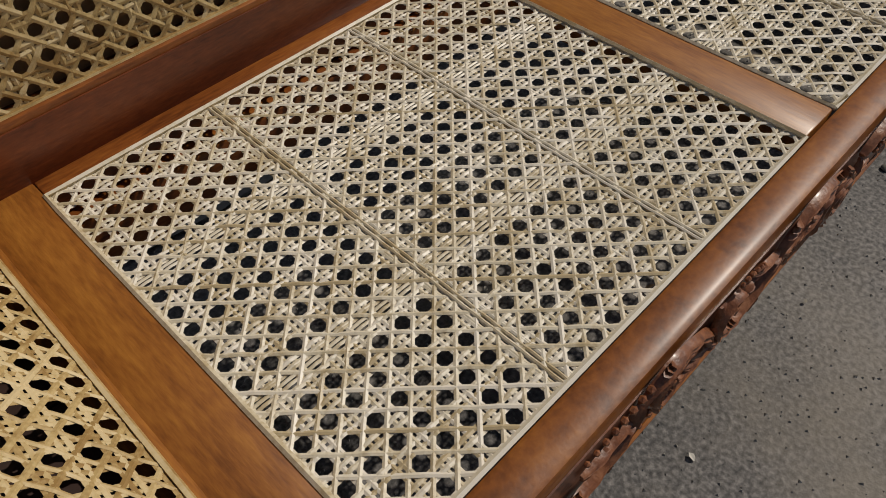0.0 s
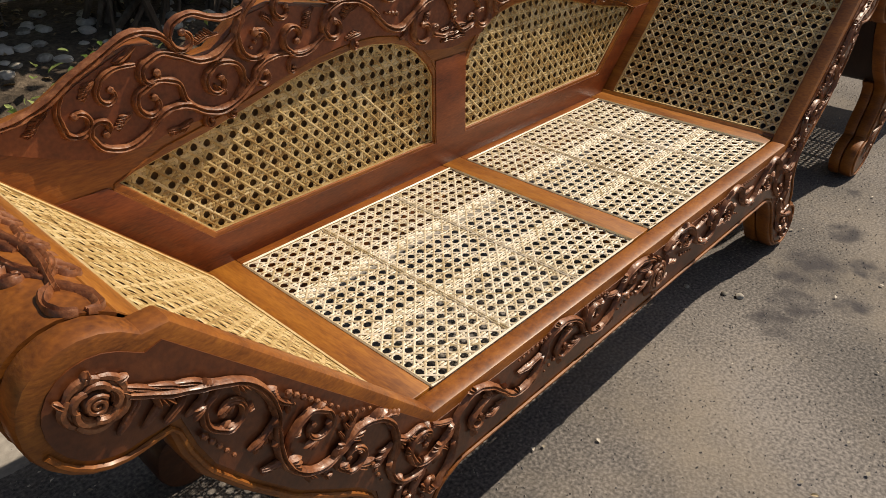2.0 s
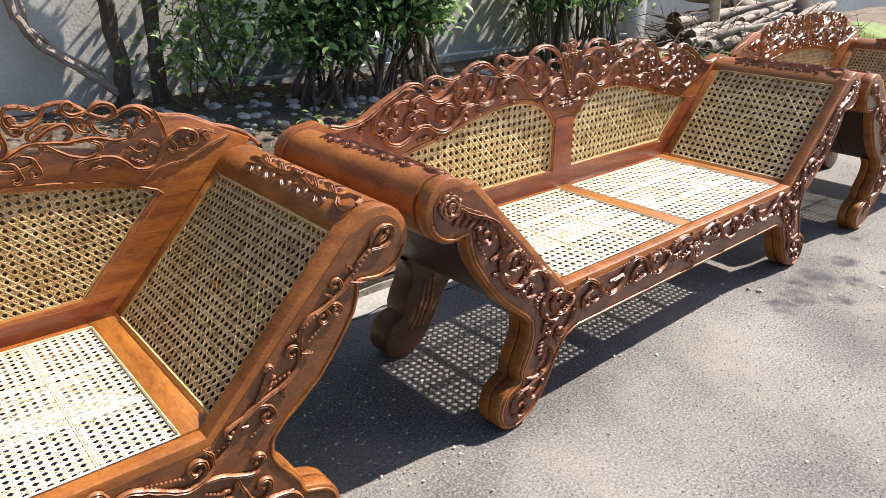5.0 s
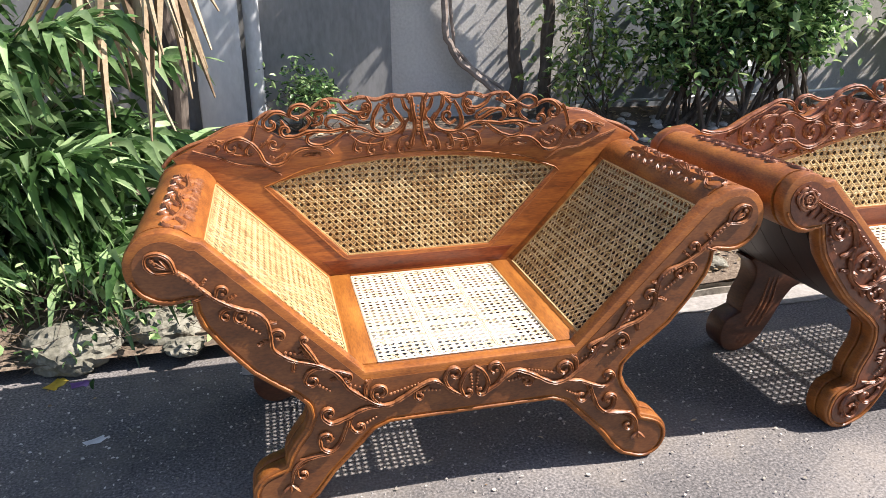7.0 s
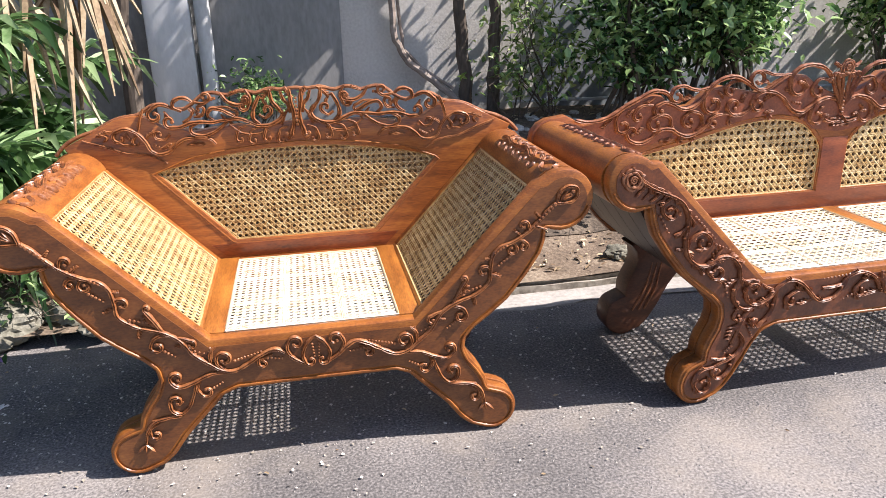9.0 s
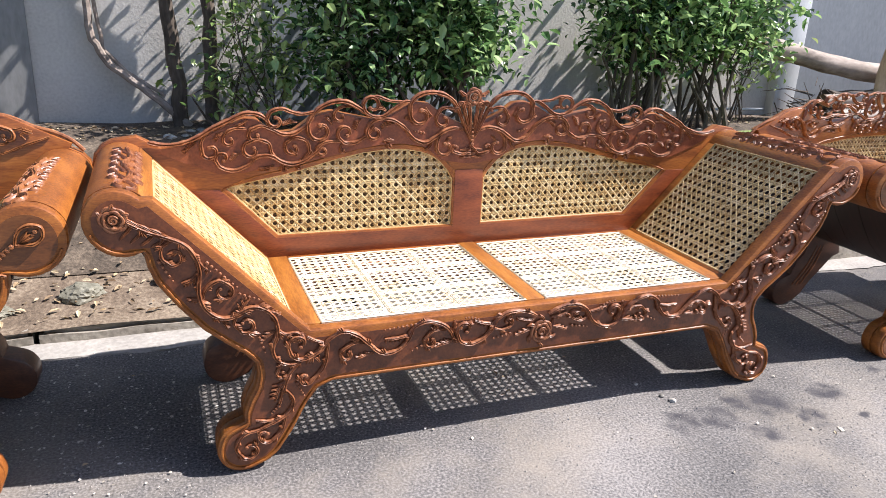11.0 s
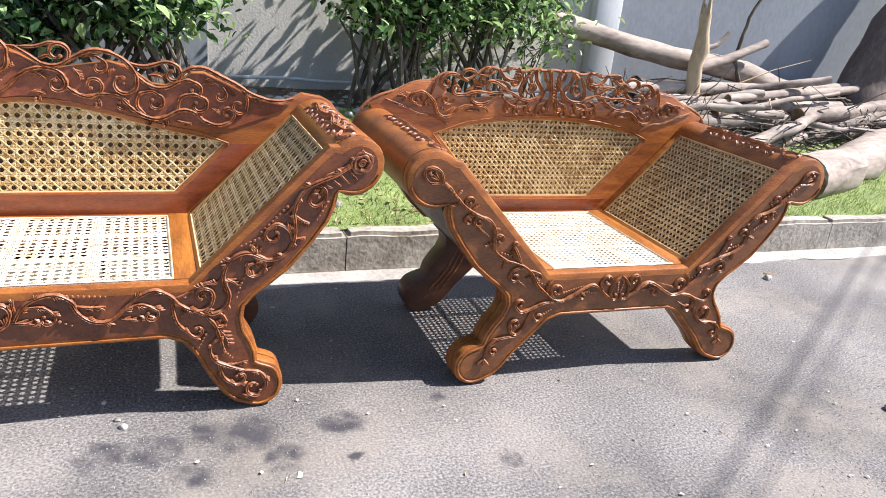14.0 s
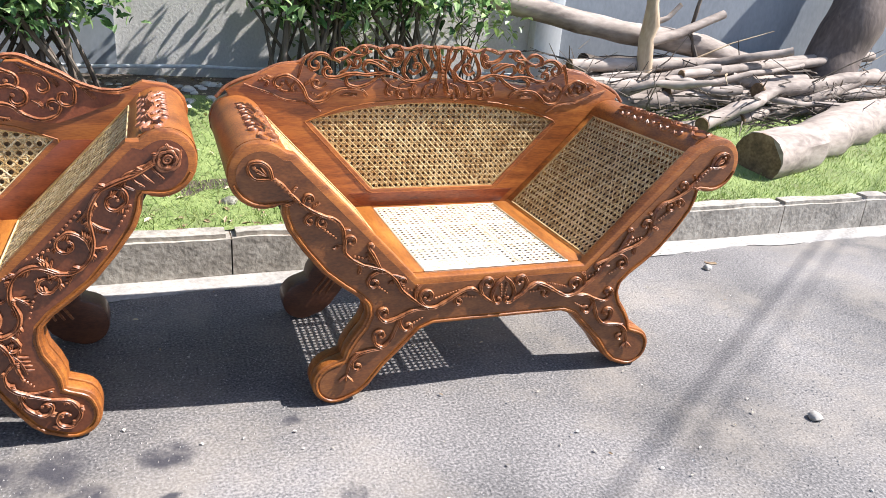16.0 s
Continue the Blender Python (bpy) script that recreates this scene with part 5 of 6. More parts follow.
def shrub(label, base, spread, height, n_branch, n_leaf, size, material, seed, low=0.25, droop=0.3, thick0=0.016, tuft=1.0):
    """A shrub: forking stems from one foot, with leaves in clumps at and along their ends."""
    rng = random.Random(seed)
    root = empty("shrub", label, "shrub")
    root.location = base
    bm = bmesh.new()
    tips = []
    for k in range(n_branch):
        a = 6.283 * (k + rng.random()) / n_branch
        far = math.sqrt(rng.random())
        end = Vector((spread[0] * far * math.cos(a), spread[1] * far * math.sin(a), height * rng.uniform(low + 0.1, 1.0)))
        mid = end * 0.45 + Vector((rng.gauss(0, 0.12), rng.gauss(0, 0.06), height * rng.uniform(-0.05, 0.15)))
        thick = thick0 * rng.uniform(0.5, 1.2)
        foot = Vector((spread[0] * 0.75 * rng.uniform(-1, 1), spread[1] * 0.6 * rng.uniform(-1, 1), -0.06))
        pts = [foot, foot.lerp(mid, 0.5) + Vector((rng.gauss(0, 0.02), rng.gauss(0, 0.02), 0)), mid, mid.lerp(end, 0.5) + Vector((rng.gauss(0, 0.03), rng.gauss(0, 0.03), 0)), end]
        tube(bm, pts, [thick, thick * 0.85, thick * 0.6, thick * 0.4, thick * 0.2], 6)
        tips += [(mid.lerp(end, f), 0.10 + 0.05 * rng.random()) for f in (0.45, 0.75, 1.0)]
        for _ in range(2):
            tw = mid.lerp(end, rng.uniform(0.2, 0.9))
            e2 = tw + Vector((rng.gauss(0, 0.13), rng.gauss(0, 0.10), rng.gauss(0.05, 0.12))) * tuft
            tube(bm, [tw, tw.lerp(e2, 0.5) + Vector((0, 0, 0.02)), e2], [thick * 0.35, thick * 0.28, thick * 0.15], 5)
            tips.append((e2, 0.11))
    tagged(part("branching_stem", bm, BARK, root), kind="stuff")
    places = []
    for _ in range(n_leaf):
        c, r = rng.choice(tips)
        q = c + Vector((rng.gauss(0, r), rng.gauss(0, r), rng.gauss(0, r * 0.8))) * tuft
        if q.z > height * low * 0.8 and q.y + base[1] < 3.0:
            places.append(q)
    leaves_mesh("foliage", places, size, material, root, rng, droop)
    return root


def at(x, y):
    return (x, y, verge_z(x, y))


shrub("dense dark green glossy shrub against the boundary wall", at(1.13, 2.48), (0.47, 0.30), 1.22, 25, 4100, 0.074, LEAF, 21, 0.22)
shrub("dense dark green glossy shrub beside the pebble strip", at(1.58, 2.45), (0.44, 0.28), 1.25, 22, 3400, 0.078, LEAF, 22, 0.36)
shrub("tall dark green shrub with bare lower stems", at(2.98, 2.48), (0.36, 0.28), 1.30, 20, 3000, 0.076, LEAF, 23, 0.40)
shrub("leafy green shrub with bare lower stems near the logs", at(3.56, 2.52), (0.38, 0.26), 1.32, 18, 2800, 0.076, LEAF, 24, 0.40)
shrub("pale yellow-green thin shrub with upright stems", at(0.42, 2.70), (0.22, 0.18), 1.25, 14, 900, 0.060, LEAF_PALE, 25, 0.12, thick0=0.008)
shrub("pale green young shrub between darker bushes", at(3.30, 2.85), (0.22, 0.12), 0.70, 9, 420, 0.060, LEAF_PALE, 26, 0.2, thick0=0.008)
shrub("pale green young shrub beside the wall pilaster", at(4.15, 2.75), (0.22, 0.15), 0.95, 9, 420, 0.065, LEAF_PALE, 27, 0.3, thick0=0.008)
shrub("small dark green plant against the painted wall", at(-1.27, 2.80), (0.11, 0.06), 0.44, 16, 800, 0.040, LEAF, 28, 0.28, thick0=0.005, tuft=0.45)
shrub("low green weed on the soil verge", at(-1.75, 1.45), (0.25, 0.18), 0.22, 10, 180, 0.05, LEAF_PALE, 29, 0.1, thick0=0.004)
shrub("low green weed beside the old kerb", at(-2.15, 1.20), (0.22, 0.14), 0.20, 10, 180, 0.05, LEAF, 30, 0.1, thick0=0.004)
shrub("low green weed beside the palm", at(-2.45, 1.12), (0.28, 0.14), 0.26, 12, 170, 0.042, LEAF, 33, 0.05, thick0=0.004)
shrub("low green weed beside the palm", at(-2.95, 1.10), (0.30, 0.14), 0.28, 12, 170, 0.042, LEAF, 34, 0.05, thick0=0.004)
shrub("low green weed beside the palm", at(-3.5, 1.10), (0.30, 0.14), 0.28, 12, 170, 0.042, LEAF, 35, 0.05, thick0=0.004)
shrub("low green weed on the soil verge", at(0.45, 1.75), (0.3, 0.2), 0.16, 10, 260, 0.045, LEAF_PALE, 31, 0.1, thick0=0.004)


def trunk(name, label, pts, r0, r1, material=BARK, category="tree trunk", seed=1, segs=10, crook=0.7):
    bm = bmesh.new()
    n = len(pts)
    fine = []
    for k in range((n - 1) * 5 + 1):
        a, f = divmod(k / 5, 1)
        a = int(a)
        p = Vector(pts[a]).lerp(Vector(pts[min(a + 1, n - 1)]), f)
        w = Vector((noise.noise((k * 0.5, seed, 0)), noise.noise((k * 0.5, seed, 9)), 0)) * r0 * crook
        fine.append(p + w)
    tube(bm, fine, [r0 + (r1 - r0) * k / (len(fine) - 1) + r0 * 0.18 * noise.noise((k * 0.9, seed, 4)) for k in range(len(fine))], segs)
    return thing(name, bm, material, label, category)


tree_a = trunk("slim_tree", "slim dark tree stem in front of the wall", [at(0.03, 2.92), (0.02, 2.92, 0.9), (-0.04, 2.91, 1.5), (-0.42, 2.80, 2.4)], 0.048, 0.028, BARK, "tree", seed=2)
tree_b = trunk("slim_tree", "slim dark mossy tree stem in front of the wall", [at(0.21, 2.90), (0.22, 2.90, 0.9), (0.21, 2.90, 1.5), (-0.05, 2.80, 2.4)], 0.045, 0.030, BARK, "tree", seed=3)
trunk("slim_tree", "dark rough tree stem beside the white pilaster", [at(-2.02, 2.88), (-2.0, 2.88, 0.9), (-2.02, 2.9, 1.5), (-2.0, 2.9, 2.6)], 0.055, 0.05, BARK, "tree", 8)
rc = random.Random(17)
for tree, cx in ((tree_a, -0.42), (tree_b, -0.05)):
    clumps = [Vector((cx + rc.gauss(0, 0.24), 2.72 + rc.gauss(0, 0.10), 2.50 + rc.gauss(0, 0.26))) for _ in range(26)]
    spots = [c + Vector((rc.gauss(0, 0.10), rc.gauss(0, 0.06), rc.gauss(0, 0.08))) for c in clumps for _ in range(14)]
    leaves_mesh("crown", spots, 0.10, LEAF, tree, rc)
trunk("climbing_vine", "pale woody vine bending down to the soil", [(-0.45, 2.97, 2.2), (-0.44, 2.96, 1.35), (-0.42, 2.96, 1.0), (-0.34, 2.95, 0.86), (-0.18, 2.94, 0.74), (-0.02, 2.92, 0.60), at(0.08, 2.88)], 0.020, 0.024, LOG, "vine", 4, 8)
trunk("climbing_vine", "thin pale woody vine beside a thicker one", [(-0.40, 2.98, 2.2), (-0.40, 2.97, 1.3), (-0.37, 2.97, 0.95), (-0.25, 2.96, 0.82), (-0.05, 2.94, 0.68)], 0.011, 0.011, LOG, "vine", 5, 8)
trunk("leaning_tree", "thick smooth grey-brown tree leaning beside the wall", [(7.02, 2.58, 0.3), (7.22, 2.62, 0.85), (7.52, 2.66, 1.4), (8.05, 2.7, 2.5)], 0.235, 0.185, GREY_BARK, "tree", seed=6, segs=20, crook=0.15)
trunk("branch", "dry bare branch leaning on the log pile", [(5.9, 2.55, 0.55), (5.75, 2.6, 0.95), (5.80, 2.6, 1.25), (6.0, 2.62, 1.6)], 0.02, 0.008, BARK, "branch", 7, 8)


def palm_clump(base, fronds, seed, dead=5, size=1.0):
    rng = random.Random(seed)
    root = empty("palm", "bushy green areca palm with drooping glossy fronds", "palm")
    root.location = base
    for k in range(fronds):
        yaw = rng.uniform(-3.4, 1.0)
        ln, rise = rng.uniform(0.9, 1.7) * size, rng.choice((0.45, 0.75, 1.0, 1.25)) * rng.uniform(0.85, 1.15)
        out = Vector((math.cos(yaw), math.sin(yaw) * 0.7, 0))
        foot = Vector((rng.uniform(-0.35, 0.35), rng.uniform(-0.2, 0.3), 0))
        spine = []
        for j in range(15):
            f = j / 14
            spine.append(foot + out * ln * 0.55 * f ** 1.5 + Vector((0, 0, rise * ln * (1.45 * f - 0.70 * f * f))))
        bm = bmesh.new()
        tube(bm, spine, [0.011 * (1 - 0.8 * j / 14) for j in range(15)], 5)
        verts, faces = [], []
        for j in range(42):
            f = 0.22 + 0.78 * j / 41
            a = min(int(f * 14), 13)
            p = spine[a].lerp(spine[a + 1], f * 14 - a)
            t = (spine[a + 1] - spine[a]).normalized()
            across = t.cross(Vector((0, 0, 1))).normalized()
            for sg in (1, -1):
                le = 0.42 * (0.45 + 0.55 * math.sin(math.pi * (0.10 + 0.80 * f))) * rng.uniform(0.75, 1.1)
                d = (across * sg * 0.75 + t * 0.8 + Vector((rng.gauss(0, 0.30), rng.gauss(0, 0.30), rng.gauss(0.0, 0.2)))).normalized()
                w = (t + Vector((0, 0, rng.gauss(0, 0.5)))).normalized() * 0.0205
                fall = rng.uniform(0.10, 0.75) * le
                q = [p, p + d * le * 0.33, p + d * le * 0.66 + Vector((0, 0, -0.25 * fall)), p + d * le * 0.92 + Vector((0, 0, -0.85 * fall))]
                b = len(verts)
                for v, ww in zip(q, (0.45, 1.0, 0.85, 0.05)):
                    verts += [v - w * ww, v + Vector((0, 0, -0.006 * ww)), v + w * ww]
                for i in range(3):
                    c = b + 3 * i
                    faces += [(c, c + 1, c + 4, c + 3), (c + 1, c + 2, c + 5, c + 4)]
        me = bpy.data.meshes.new("leaflets")
        me.from_pydata(verts, [], faces)
        bm.from_mesh(me)
        bpy.data.meshes.remove(me)
        part("frond", bm, PALM, root)
    for k in range(dead):
        foot = Vector((rng.uniform(0.75, 1.20), rng.uniform(-0.15, 0.3), 1.30 + 0.40 * rng.random()))
        bm = bmesh.new()
        tube(bm, [Vector((foot.x * 0.4, foot.y * 0.4, 0)), foot * 0.6, foot], [0.014, 0.012, 0.01], 6)
        for j in range(6):
            e = foot + Vector((rng.gauss(0.14, 0.10), rng.gauss(-0.03, 0.08), rng.uniform(-0.75, -0.35)))
            m = foot.lerp(e, 0.4) + Vector((rng.gauss(0.04, 0.03), 0, 0.08))
            tube(bm, [foot, m, e], [0.008, 0.022, 0.004], 4, Vector((0, 1, 0)))
        part("dry_frond", bm, DRY, root, "dry straw-coloured dead frond")
    return root


palm_clump((-3.14, 1.62, 0.08), 60, 41)
palm_clump((-3.80, 1.40, 0.08), 36, 42, 1)
palm_clump((-2.66, 1.62, 0.08), 30, 43, 0, 0.66)
palm_clump((-2.98, 1.48, 0.08), 26, 44, 0, 0.52)


# ---- log pile ----
def log(label, a, b, r0, r1, seed, bend=0.05, cut=True, material=LOG):
    root = empty("log", label, "log", "felled logs piled by the wall")
    a, b = Vector(a), Vector(b)
    n = 16
    pts = []
    for k in range(n + 1):
        f = k / n
        w = Vector((0, noise.noise((f * 2.5, seed, 1)), noise.noise((f * 2.5, seed, 7)))) * bend
        pts.append(a.lerp(b, f) + w * math.sin(math.pi * f) * 2)
    bm = bmesh.new()
    tube(bm, pts, [(r0 + (r1 - r0) * k / n) * (1 + 0.14 * noise.noise((k * 0.7, seed, 2))) for k in range(n + 1)], 16)
    bm.normal_update()
    for v in bm.verts:
        v.co += v.normal * r0 * 0.22 * noise.noise(v.co * 9 + Vector((seed, 0, 0)))
    part("stem", bm, material, root)
    if cut:
        d = (pts[1] - pts[0]).normalized()
        bm = bmesh.new()
        tube(bm, [pts[0] - d * 0.004, pts[0] + d * 0.01], r0 * 1.0, 16)
        part("cut_end", bm, CUT, root, "pale sawn end")
    return root


log("thick barkless log with a sawn end on the grass", (5.52, 1.50, 0.315), (7.7, 2.30, 0.42), 0.155, 0.165, 1, 0.03)
log("long pale log leaning across the pile", (4.18, 2.70, 1.10), (7.0, 2.66, 0.62), 0.072, 0.088, 2, 0.05)
log("pale peeled pole lying on the pile", (4.80, 2.40, 0.585), (6.75, 2.42, 0.645), 0.058, 0.052, 3, 0.03)
log("pale peeled pole lying on the pile", (4.85, 2.26, 0.495), (7.7, 2.40, 0.585), 0.060, 0.050, 4, 0.03)
log("pale peeled pole with dark knots on the pile", (5.20, 2.05, 0.36), (6.9, 2.25, 0.50), 0.055, 0.045, 5, 0.05)
log("pale peeled pole lying on the pile", (6.1, 2.2, 0.60), (8.0, 2.5, 0.70), 0.060, 0.05, 6, 0.03)
log("short sawn log at the foot of the pile", (5.05, 2.15, 0.30), (6.0, 2.6, 0.36), 0.085, 0.08, 7, 0.02)
log("dark weathered log under the pale poles", (4.9, 2.55, 0.42), (7.2, 2.75, 0.45), 0.12, 0.10, 8, 0.03, True, BARK)
log("dark weathered log under the pale poles", (4.95, 2.66, 0.66), (7.0, 2.80, 0.66), 0.10, 0.08, 9, 0.03, True, BARK)
def broken_branch(label, pts, radii, forks, jag):
    """A peeled upright branch that ends in splinters, with short forks."""
    root = empty("branch", label, "branch", "felled logs piled by the wall")
    bm = bmesh.new()
    p = [Vector(q) for q in pts]
    tube(bm, p, radii, 14)
    bm.normal_update()
    for v in bm.verts:
        v.co += v.normal * 0.010 * noise.noise(v.co * 14) + v.normal * 0.005 * noise.noise(v.co * 40)
    part("stem", bm, PEELED, root)
    d, r1 = (p[-1] - p[-2]).normalized(), radii[-1]
    bm = bmesh.new()
    for a, ln in enumerate(jag):
        o = Vector((math.cos(a * 1.25), math.sin(a * 1.25), 0)) * r1 * 0.55
        tube(bm, [p[-1] + o - d * 0.03, p[-1] + o * 1.05 + d * ln * 0.5, p[-1] + o * 1.2 + d * ln], [r1 * 0.5, r1 * 0.36, r1 * 0.06], 5)
    part("splinters", bm, PEELED, root, "jagged pale broken end")
    for a, m, e, r0 in forks:
        bm = bmesh.new()
        a, m, e = Vector(a), Vector(m), Vector(e)
        fine = [a.lerp(m, f) for f in (0, 0.35, 0.7, 1)] + [m.lerp(e, f) for f in (0.35, 0.7, 1)]
        tube(bm, fine, [r0 * (1 - 0.05 * k) for k in range(7)], 12)
        bm.normal_update()
        for v in bm.verts:
            v.co += v.normal * 0.008 * noise.noise(v.co * 15)
        fork = part("fork", bm, LOG, root)
        d2 = (e - m).normalized()
        bm = bmesh.new()
        tube(bm, [e - d2 * 0.006, e + d2 * 0.004], r0 * 0.72, 12)
        part("cut_end", bm, PEELED, fork, "pale sawn end")


broken_branch("pale upright broken branch standing in the log pile", [(5.36, 2.50, 0.42), (5.335, 2.49, 0.66), (5.30, 2.48, 0.90), (5.31, 2.47, 0.99), (5.285, 2.46, 1.12), (5.275, 2.46, 1.24)], [0.060, 0.054, 0.052, 0.060, 0.043, 0.041], [((5.32, 2.49, 0.88), (5.60, 2.53, 0.94), (5.98, 2.56, 1.08), 0.043), ((5.30, 2.47, 0.99), (5.42, 2.45, 1.04), (5.50, 2.44, 1.13), 0.022)], (0.16, 0.05, 0.11, 0.07, 0.13))
log("pale peeled pole lying on the pile", (4.75, 2.52, 0.70), (7.3, 2.62, 0.78), 0.045, 0.05, 13, 0.04)
log("grey weathered branch across the pile", (5.9, 2.1, 0.42), (7.5, 2.45, 0.70), 0.04, 0.05, 14, 0.05)
log("pale peeled pole with dark knots on the pile", (5.45, 1.95, 0.42), (6.3, 2.2, 0.62), 0.05, 0.04, 15, 0.03)
log("thin pale pole on the pile", (5.5, 2.3, 0.69), (7.6, 2.6, 0.83), 0.03, 0.04, 12, 0.03)
rt = random.Random(8)
for k in range(14):
    a = Vector((rt.uniform(4.7, 6.4), rt.uniform(2.15, 2.75), 0))
    a.z = verge_z(a.x, a.y) + rt.uniform(0.02, 0.22)
    e = a + Vector((rt.uniform(0.5, 1.3), rt.gauss(0, 0.25), rt.gauss(0.02, 0.10)))
    log("grey crooked branch in the log pile", a, e, rt.uniform(0.022, 0.05), rt.uniform(0.015, 0.035), 20 + k, 0.07, k % 3 == 0)
for k in range(16):
    a = Vector((rt.uniform(4.6, 7.4), rt.uniform(2.2, 2.75), rt.uniform(0.45, 0.8)))
    e = a + Vector((rt.gauss(0, 0.35), rt.gauss(0, 0.12), rt.uniform(-0.05, 0.35)))
    bm = bmesh.new()
    tube(bm, [a, a.lerp(e, 0.5) + Vector((rt.gauss(0, 0.03), 0, rt.gauss(0, 0.03))), e], [0.008, 0.005, 0.002], 5)
    thing("twig", bm, DRY if k % 2 else BARK, "thin dry twig sticking out of the log pile", "twig", group="twigs in the log pile")

verts, faces = [], []
for _ in range(1300):
    a = Vector((rt.uniform(4.55, 7.6), rt.uniform(2.0, 2.85), 0))
    a.z = verge_z(a.x, a.y) + rt.uniform(0.0, 0.30) * rt.random()
    d = Vector((rt.gauss(0, 1), rt.gauss(0, 0.5), rt.gauss(0, 0.25))).normalized() * rt.uniform(0.08, 0.35)
    w = Vector((-d.y, d.x, 0.3 * d.length)).normalized() * rt.uniform(0.003, 0.008)
    k = len(verts)
    u = d.cross(w).normalized() * w.length
    verts += [a - w, a + w, a + u * 1.5, a + d - w * 0.4, a + d + w * 0.4, a + d + u * 0.6]
    faces += [(k, k + 1, k + 4, k + 3), (k + 1, k + 2, k + 5, k + 4), (k + 2, k, k + 3, k + 5)]
me = bpy.data.meshes.new("brushwood")
me.from_pydata(verts, [], faces)
me.materials.append(BARK)
tagged(new("brushwood", me), "dark broken brushwood and bark under the logs", "brushwood", "", "stuff")

# ---- ground cover ----
rg = random.Random(4)
verts, faces = [], []
for _ in range(34000):
    x, y = rg.uniform(1.75, 8.2), 1.15 + 1.25 * rg.random() ** 1.1
    dens = noise.noise((x * 1.6, y * 1.6, 2)) + (0.55 if x > 1.9 else -0.1)
    if dens < rg.random() * 0.5 - 0.1:
        continue
    z = verge_z(x, y)
    h, a = rg.uniform(0.018, 0.05), rg.random() * 6.283
    dx, dy, w = 0.03 * rg.gauss(0, 1), 0.03 * rg.gauss(0, 1), 0.0035
    k = len(verts)
    verts += [(x - w * math.cos(a), y - w * math.sin(a), z - 0.005), (x + w * math.cos(a), y + w * math.sin(a), z - 0.005), (x + dx, y + dy, z + h)]
    faces.append((k, k + 1, k + 2))
me = bpy.data.meshes.new("grass")
me.from_pydata(verts, [], faces)
me.materials.append(GRASS)
tagged(new("grass", me), "short green grass growing on the verge", "grass", "", "stuff")

TURF = mat("turf", [(0.10, 0.10, 0.04), (0.16, 0.21, 0.06), (0.26, 0.31, 0.10)], 5, (1, 1, 1), 0.9, 0.6, 70, 0.5, distance=0.015)
bm = sheet(1.85, 9, 1.13, 2.45, 0.06, 0.010)
for v in bm.verts:
    v.co.z -= 0.03 * max(0, noise.noise(v.co * 2.2) - 0.15)
thing("turf", bm, TURF, "short green turf behind the kerb", "ground", "structure")


def rock(name, label, c, r, seed, material=STONE, group=""):
    bm = bmesh.new()
    bmesh.ops.create_icosphere(bm, subdivisions=4 if r > 0.045 else 2, radius=r)
    for v in bm.verts:
        n = v.co / r + Vector((seed * 3.7, 0, 0))
        v.co *= 1 + 0.35 * noise.noise(n * 0.9)
        if r > 0.045:
            v.co *= 1 + 0.30 * abs(noise.noise(n * 2.1)) + 0.14 * noise.noise(n * 5.5) + 0.06 * noise.noise(n * 13)
            v.co.x *= 1.25
        v.co.z *= 0.65
    ob = thing(name, bm, material, label, name.split("_")[-1], group=group)
    ob.location = (c[0], c[1], c[2] + r * 0.45)
    return ob


rock("stone", "small grey stone lying on the asphalt", (4.03, -0.43, 0), 0.022, 1, GUTTER)
rock("stone", "small white pebble lying on the asphalt", (1.507, 0.01, 0), 0.012, 2)
for k, (x, y, r) in enumerate(((1.45, 0.15, 0.008), (1.49, 0.05, 0.009), (3.9, 0.78, 0.016), (4.55, 0.70, 0.022), (2.45, 1.0, 0.012), (2.7, -0.62, 0.006), (3.9, -0.75, 0.006))):
    rock("pebble", "tiny grey pebble lying on the asphalt", (x, y, 0.0), r, 10 + k, group="pebbles on the road")
for k, (x, y, r) in enumerate(((-2.05, 1.22, 0.10), (-1.72, 1.20, 0.07), (-2.35, 1.15, 0.12), (-1.95, 1.05, 0.05), (-1.50, 1.18, 0.05), (-1.60, 1.32, 0.06), (-1.86, 1.36, 0.08), (-0.75, 1.22, 0.05), (-0.45, 1.30, 0.06), (0.35, 1.20, 0.06), (2.43, 1.42, 0.04), (-0.1, 1.35, 0.05), (0.75, 1.5, 0.06))):
    rock("rock", "rough grey rubble rock on the verge", (x, y, verge_z(x, y) - r * 0.3), r, 30 + k, RUBBLE, "rubble rocks on the verge")
for k in range(190):
    x, y = rg.uniform(-0.1, 3.6), rg.uniform(2.28, 2.75)
    rock("pebble", "rounded pale pebble in the strip before the wall", (x, y, verge_z(x, y) - 0.012), rg.uniform(0.02, 0.038), 60 + k, STONE, "pebbles before the wall")

# fallen leaves on soil and road
places = [(x, y, verge_z(x, y) + 0.012) for x, y in ((rg.uniform(-3.5, 4.5), rg.uniform(1.1, 2.95)) for _ in range(3600)) if y < 1.5 or y > 2.6 or rg.random() < 0.25]
litter = leaves_mesh("leaf_litter", places, 0.038, DRY, None, rg, 0.0, 0.42, 0.25)
tagged(litter, "dry fallen leaves scattered over the soil", "leaf litter", "", "stuff")
places = [(rg.uniform(-2.6, 4.6), rg.uniform(0.2, 1.0), 0.006) for _ in range(60)] + [(rg.uniform(-2, 4.5), rg.uniform(-1.0, 0.2), 0.005) for _ in range(25)]
litter = leaves_mesh("leaf_scraps", places, 0.017, DRY, None, rg, 0.0, 0.42, 0.15)
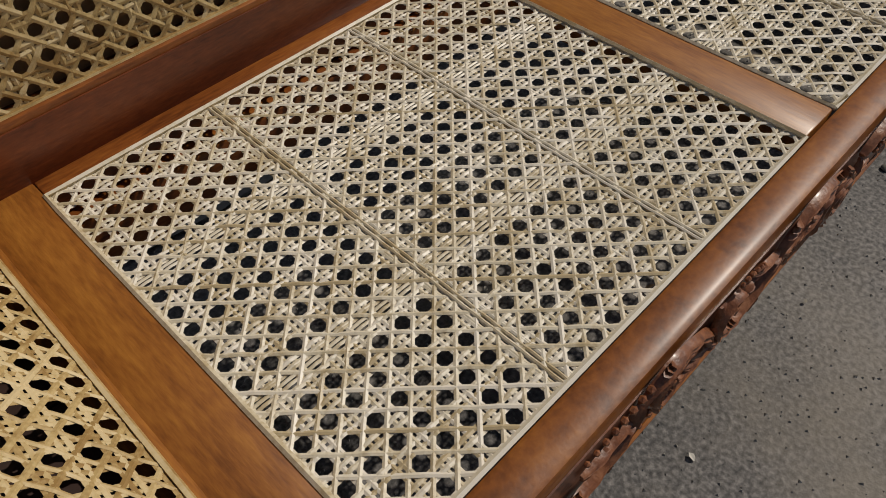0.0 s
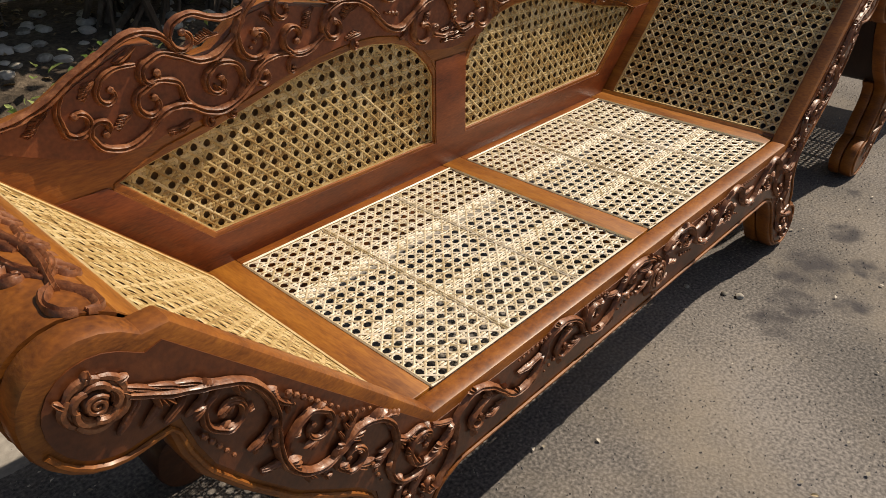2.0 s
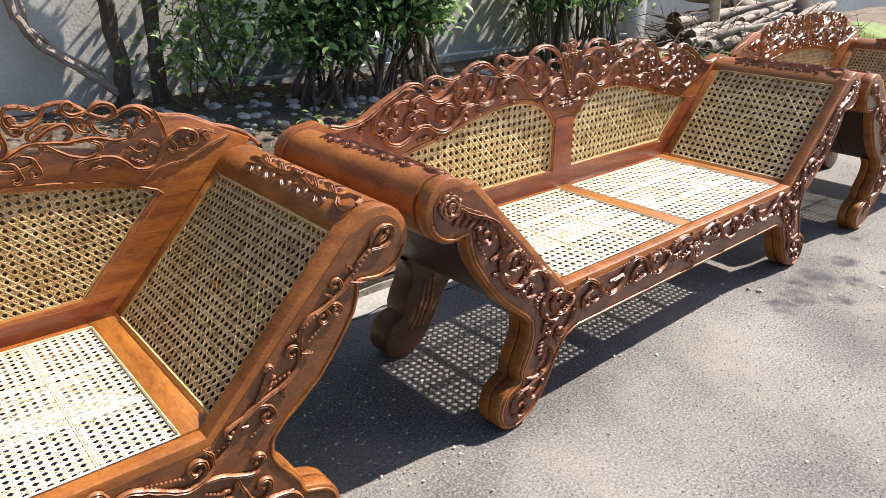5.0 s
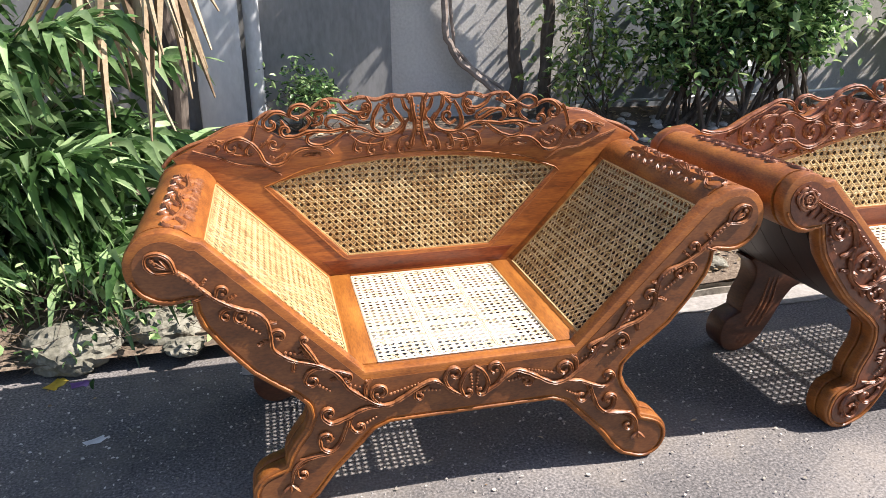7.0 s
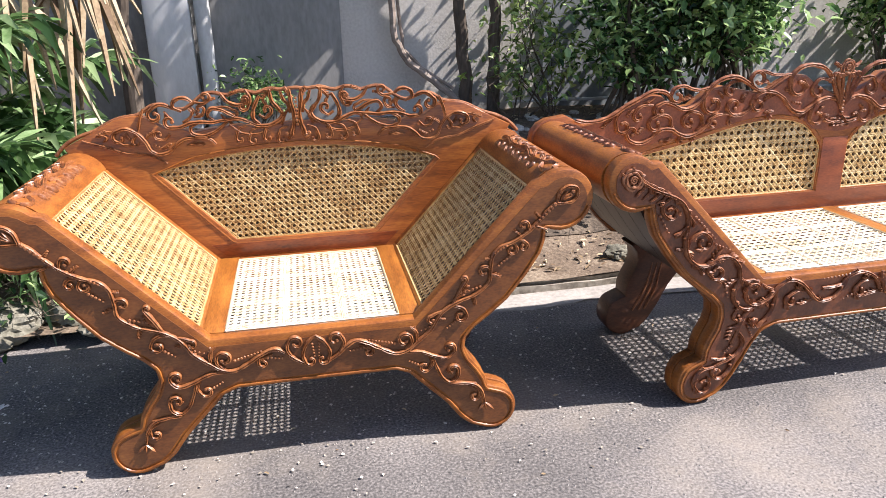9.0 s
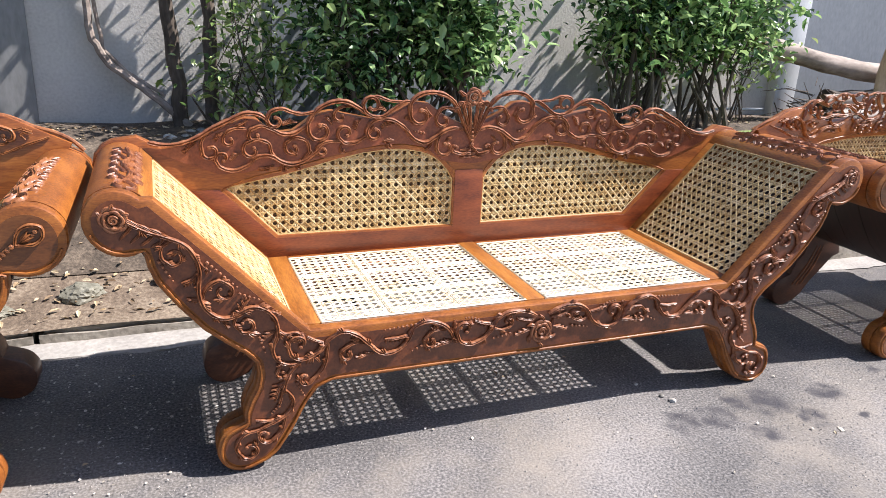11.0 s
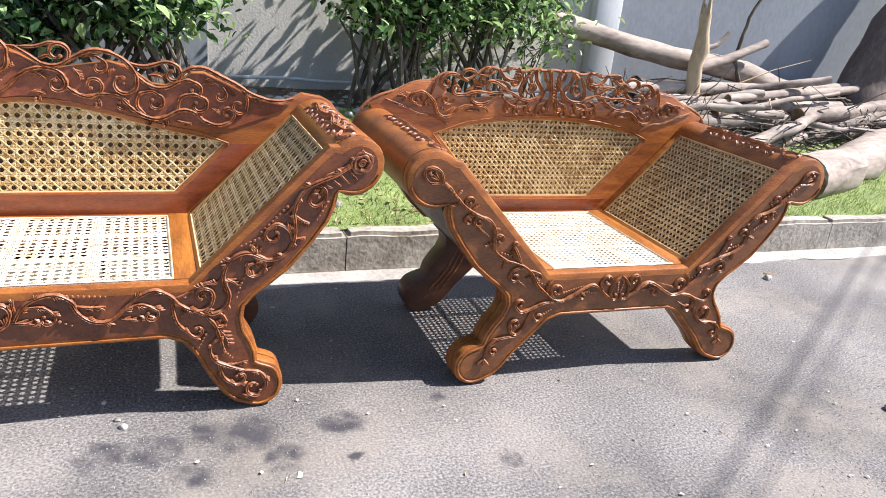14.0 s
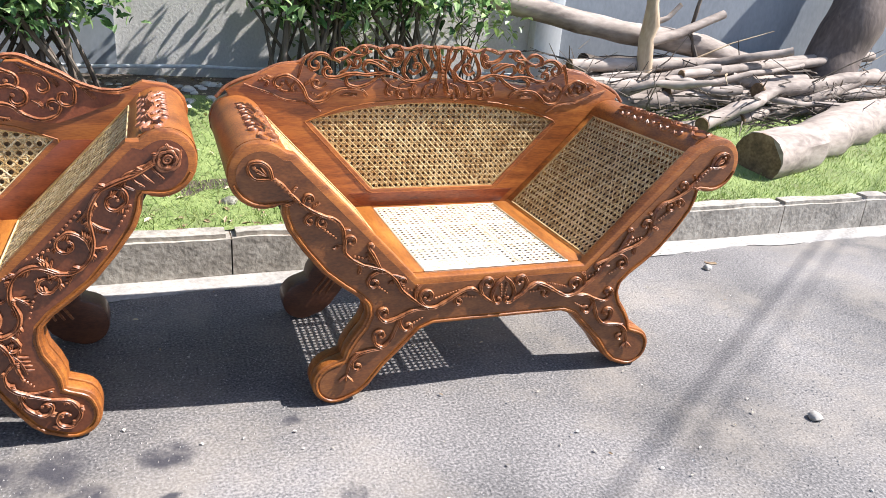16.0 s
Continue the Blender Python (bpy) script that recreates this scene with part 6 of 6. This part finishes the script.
tagged(litter, "small dry leaf scraps lying on the asphalt", "leaf litter", "", "stuff")
SCRAP = mat("pale_leaf_scrap", [(0.26, 0.23, 0.18), (0.46, 0.42, 0.35), (0.62, 0.58, 0.51)], 20, (1, 1, 1), 0.8, 0.1, 60, 0.4, island=0.6)
places = [(rg.uniform(-3.4, -0.1), min(0.95, max(-0.25, rg.gauss(0.50, 0.30))), 0.006) for _ in range(1500)] + [(rg.uniform(-0.5, 4.5), rg.uniform(-1.2, 0.9), 0.006) for _ in range(150)]
litter = leaves_mesh("petal_scraps", places, 0.011, SCRAP, None, rg, 0.0, 0.7, 0.10)
tagged(litter, "tiny pale petals and scraps lying on the asphalt", "litter", "", "stuff")
# grit of the asphalt
verts, faces = [], []
for _ in range(26000):
    x, y, r = rg.uniform(-2.6, 5.0), rg.uniform(-1.3, 0.95), rg.uniform(0.0012, 0.0045)
    k, a = len(verts), rg.random() * 6.28
    verts += [(x + r * math.cos(a + i * 2.1), y + r * math.sin(a + i * 2.1), -0.001) for i in range(3)] + [(x, y, r * 0.9)]
    faces += [(k, k + 1, k + 3), (k + 1, k + 2, k + 3), (k + 2, k, k + 3)]
me = bpy.data.meshes.new("grit")
me.from_pydata(verts, [], faces)
me.materials.append(GUTTER)
tagged(new("grit", me), "loose grey grit on the asphalt", "grit", "", "stuff")

# litter by the kerb
def scrap(name, label, c, size, yaw, material, seed):
    """A crumpled thin scrap lying on the road."""
    bm = bmesh.new()
    bmesh.ops.create_grid(bm, x_segments=7, y_segments=5, size=1)
    for v in bm.verts:
        f = noise.noise((v.co.x * 1.3 + seed * 5, v.co.y * 1.3, seed))
        v.co = Vector((v.co.x * size[0] * (1 + 0.25 * f), v.co.y * size[1] * (1 - 0.3 * f), 0.004 + 0.35 * size[1] * (0.6 + f) * (0.3 + 0.7 * abs(v.co.x))))
    low = min(v.co.z for v in bm.verts)
    bmesh.ops.solidify(bm, geom=bm.faces[:], thickness=0.0012)
    ob = thing(name, bm, material, label, "litter")
    ob.matrix_basis = pose(c[0], c[1], 0.002 - low, 0, 0, yaw)


PAPER = mat("crumpled_paper", [(0.52, 0.51, 0.48), (0.68, 0.67, 0.64), (0.78, 0.77, 0.74)], 20, (1, 1, 1), 0.7, 0.2, 60, 0.3)
YELLOW = mat("yellow_wrapper_foil", [(0.45, 0.28, 0.03), (0.66, 0.45, 0.05), (0.75, 0.58, 0.12)], 18, (1, 1, 1), 0.35, 0.2, 60, 0.3)
PURPLE = mat("purple_wrapper_foil", [(0.10, 0.05, 0.16), (0.20, 0.10, 0.30), (0.32, 0.20, 0.42)], 18, (1, 1, 1), 0.35, 0.2, 60, 0.3)
DEAD_LEAF = mat("dead_brown_leaf", [(0.06, 0.035, 0.02), (0.12, 0.075, 0.045), (0.20, 0.13, 0.08)], 20, (1, 1, 1), 0.7, 0.2, 60, 0.3)
scrap("paper_scrap", "small white crumpled paper scrap on the asphalt", (-2.19, 0.60), (0.030, 0.014), 25, PAPER, 1)
scrap("snack_wrapper", "small crumpled yellow snack wrapper by the kerb", (-2.38, 1.00), (0.036, 0.024), 60, YELLOW, 2)
scrap("snack_wrapper", "small crumpled purple snack wrapper by the kerb", (-2.30, 0.98), (0.028, 0.020), 10, PURPLE, 3)
scrap("dead_leaf", "dark curled dead leaf on the road", (4.65, 0.95), (0.034, 0.018), 40, DEAD_LEAF, 4)
scrap("dry_leaf", "pale dry curled leaf on the asphalt", (4.62, 0.76), (0.026, 0.013), -20, DRY, 5)
scrap("dry_leaf", "pale dry curled leaf on the asphalt", (1.945, -0.31), (0.014, 0.007), 70, SCRAP, 6)
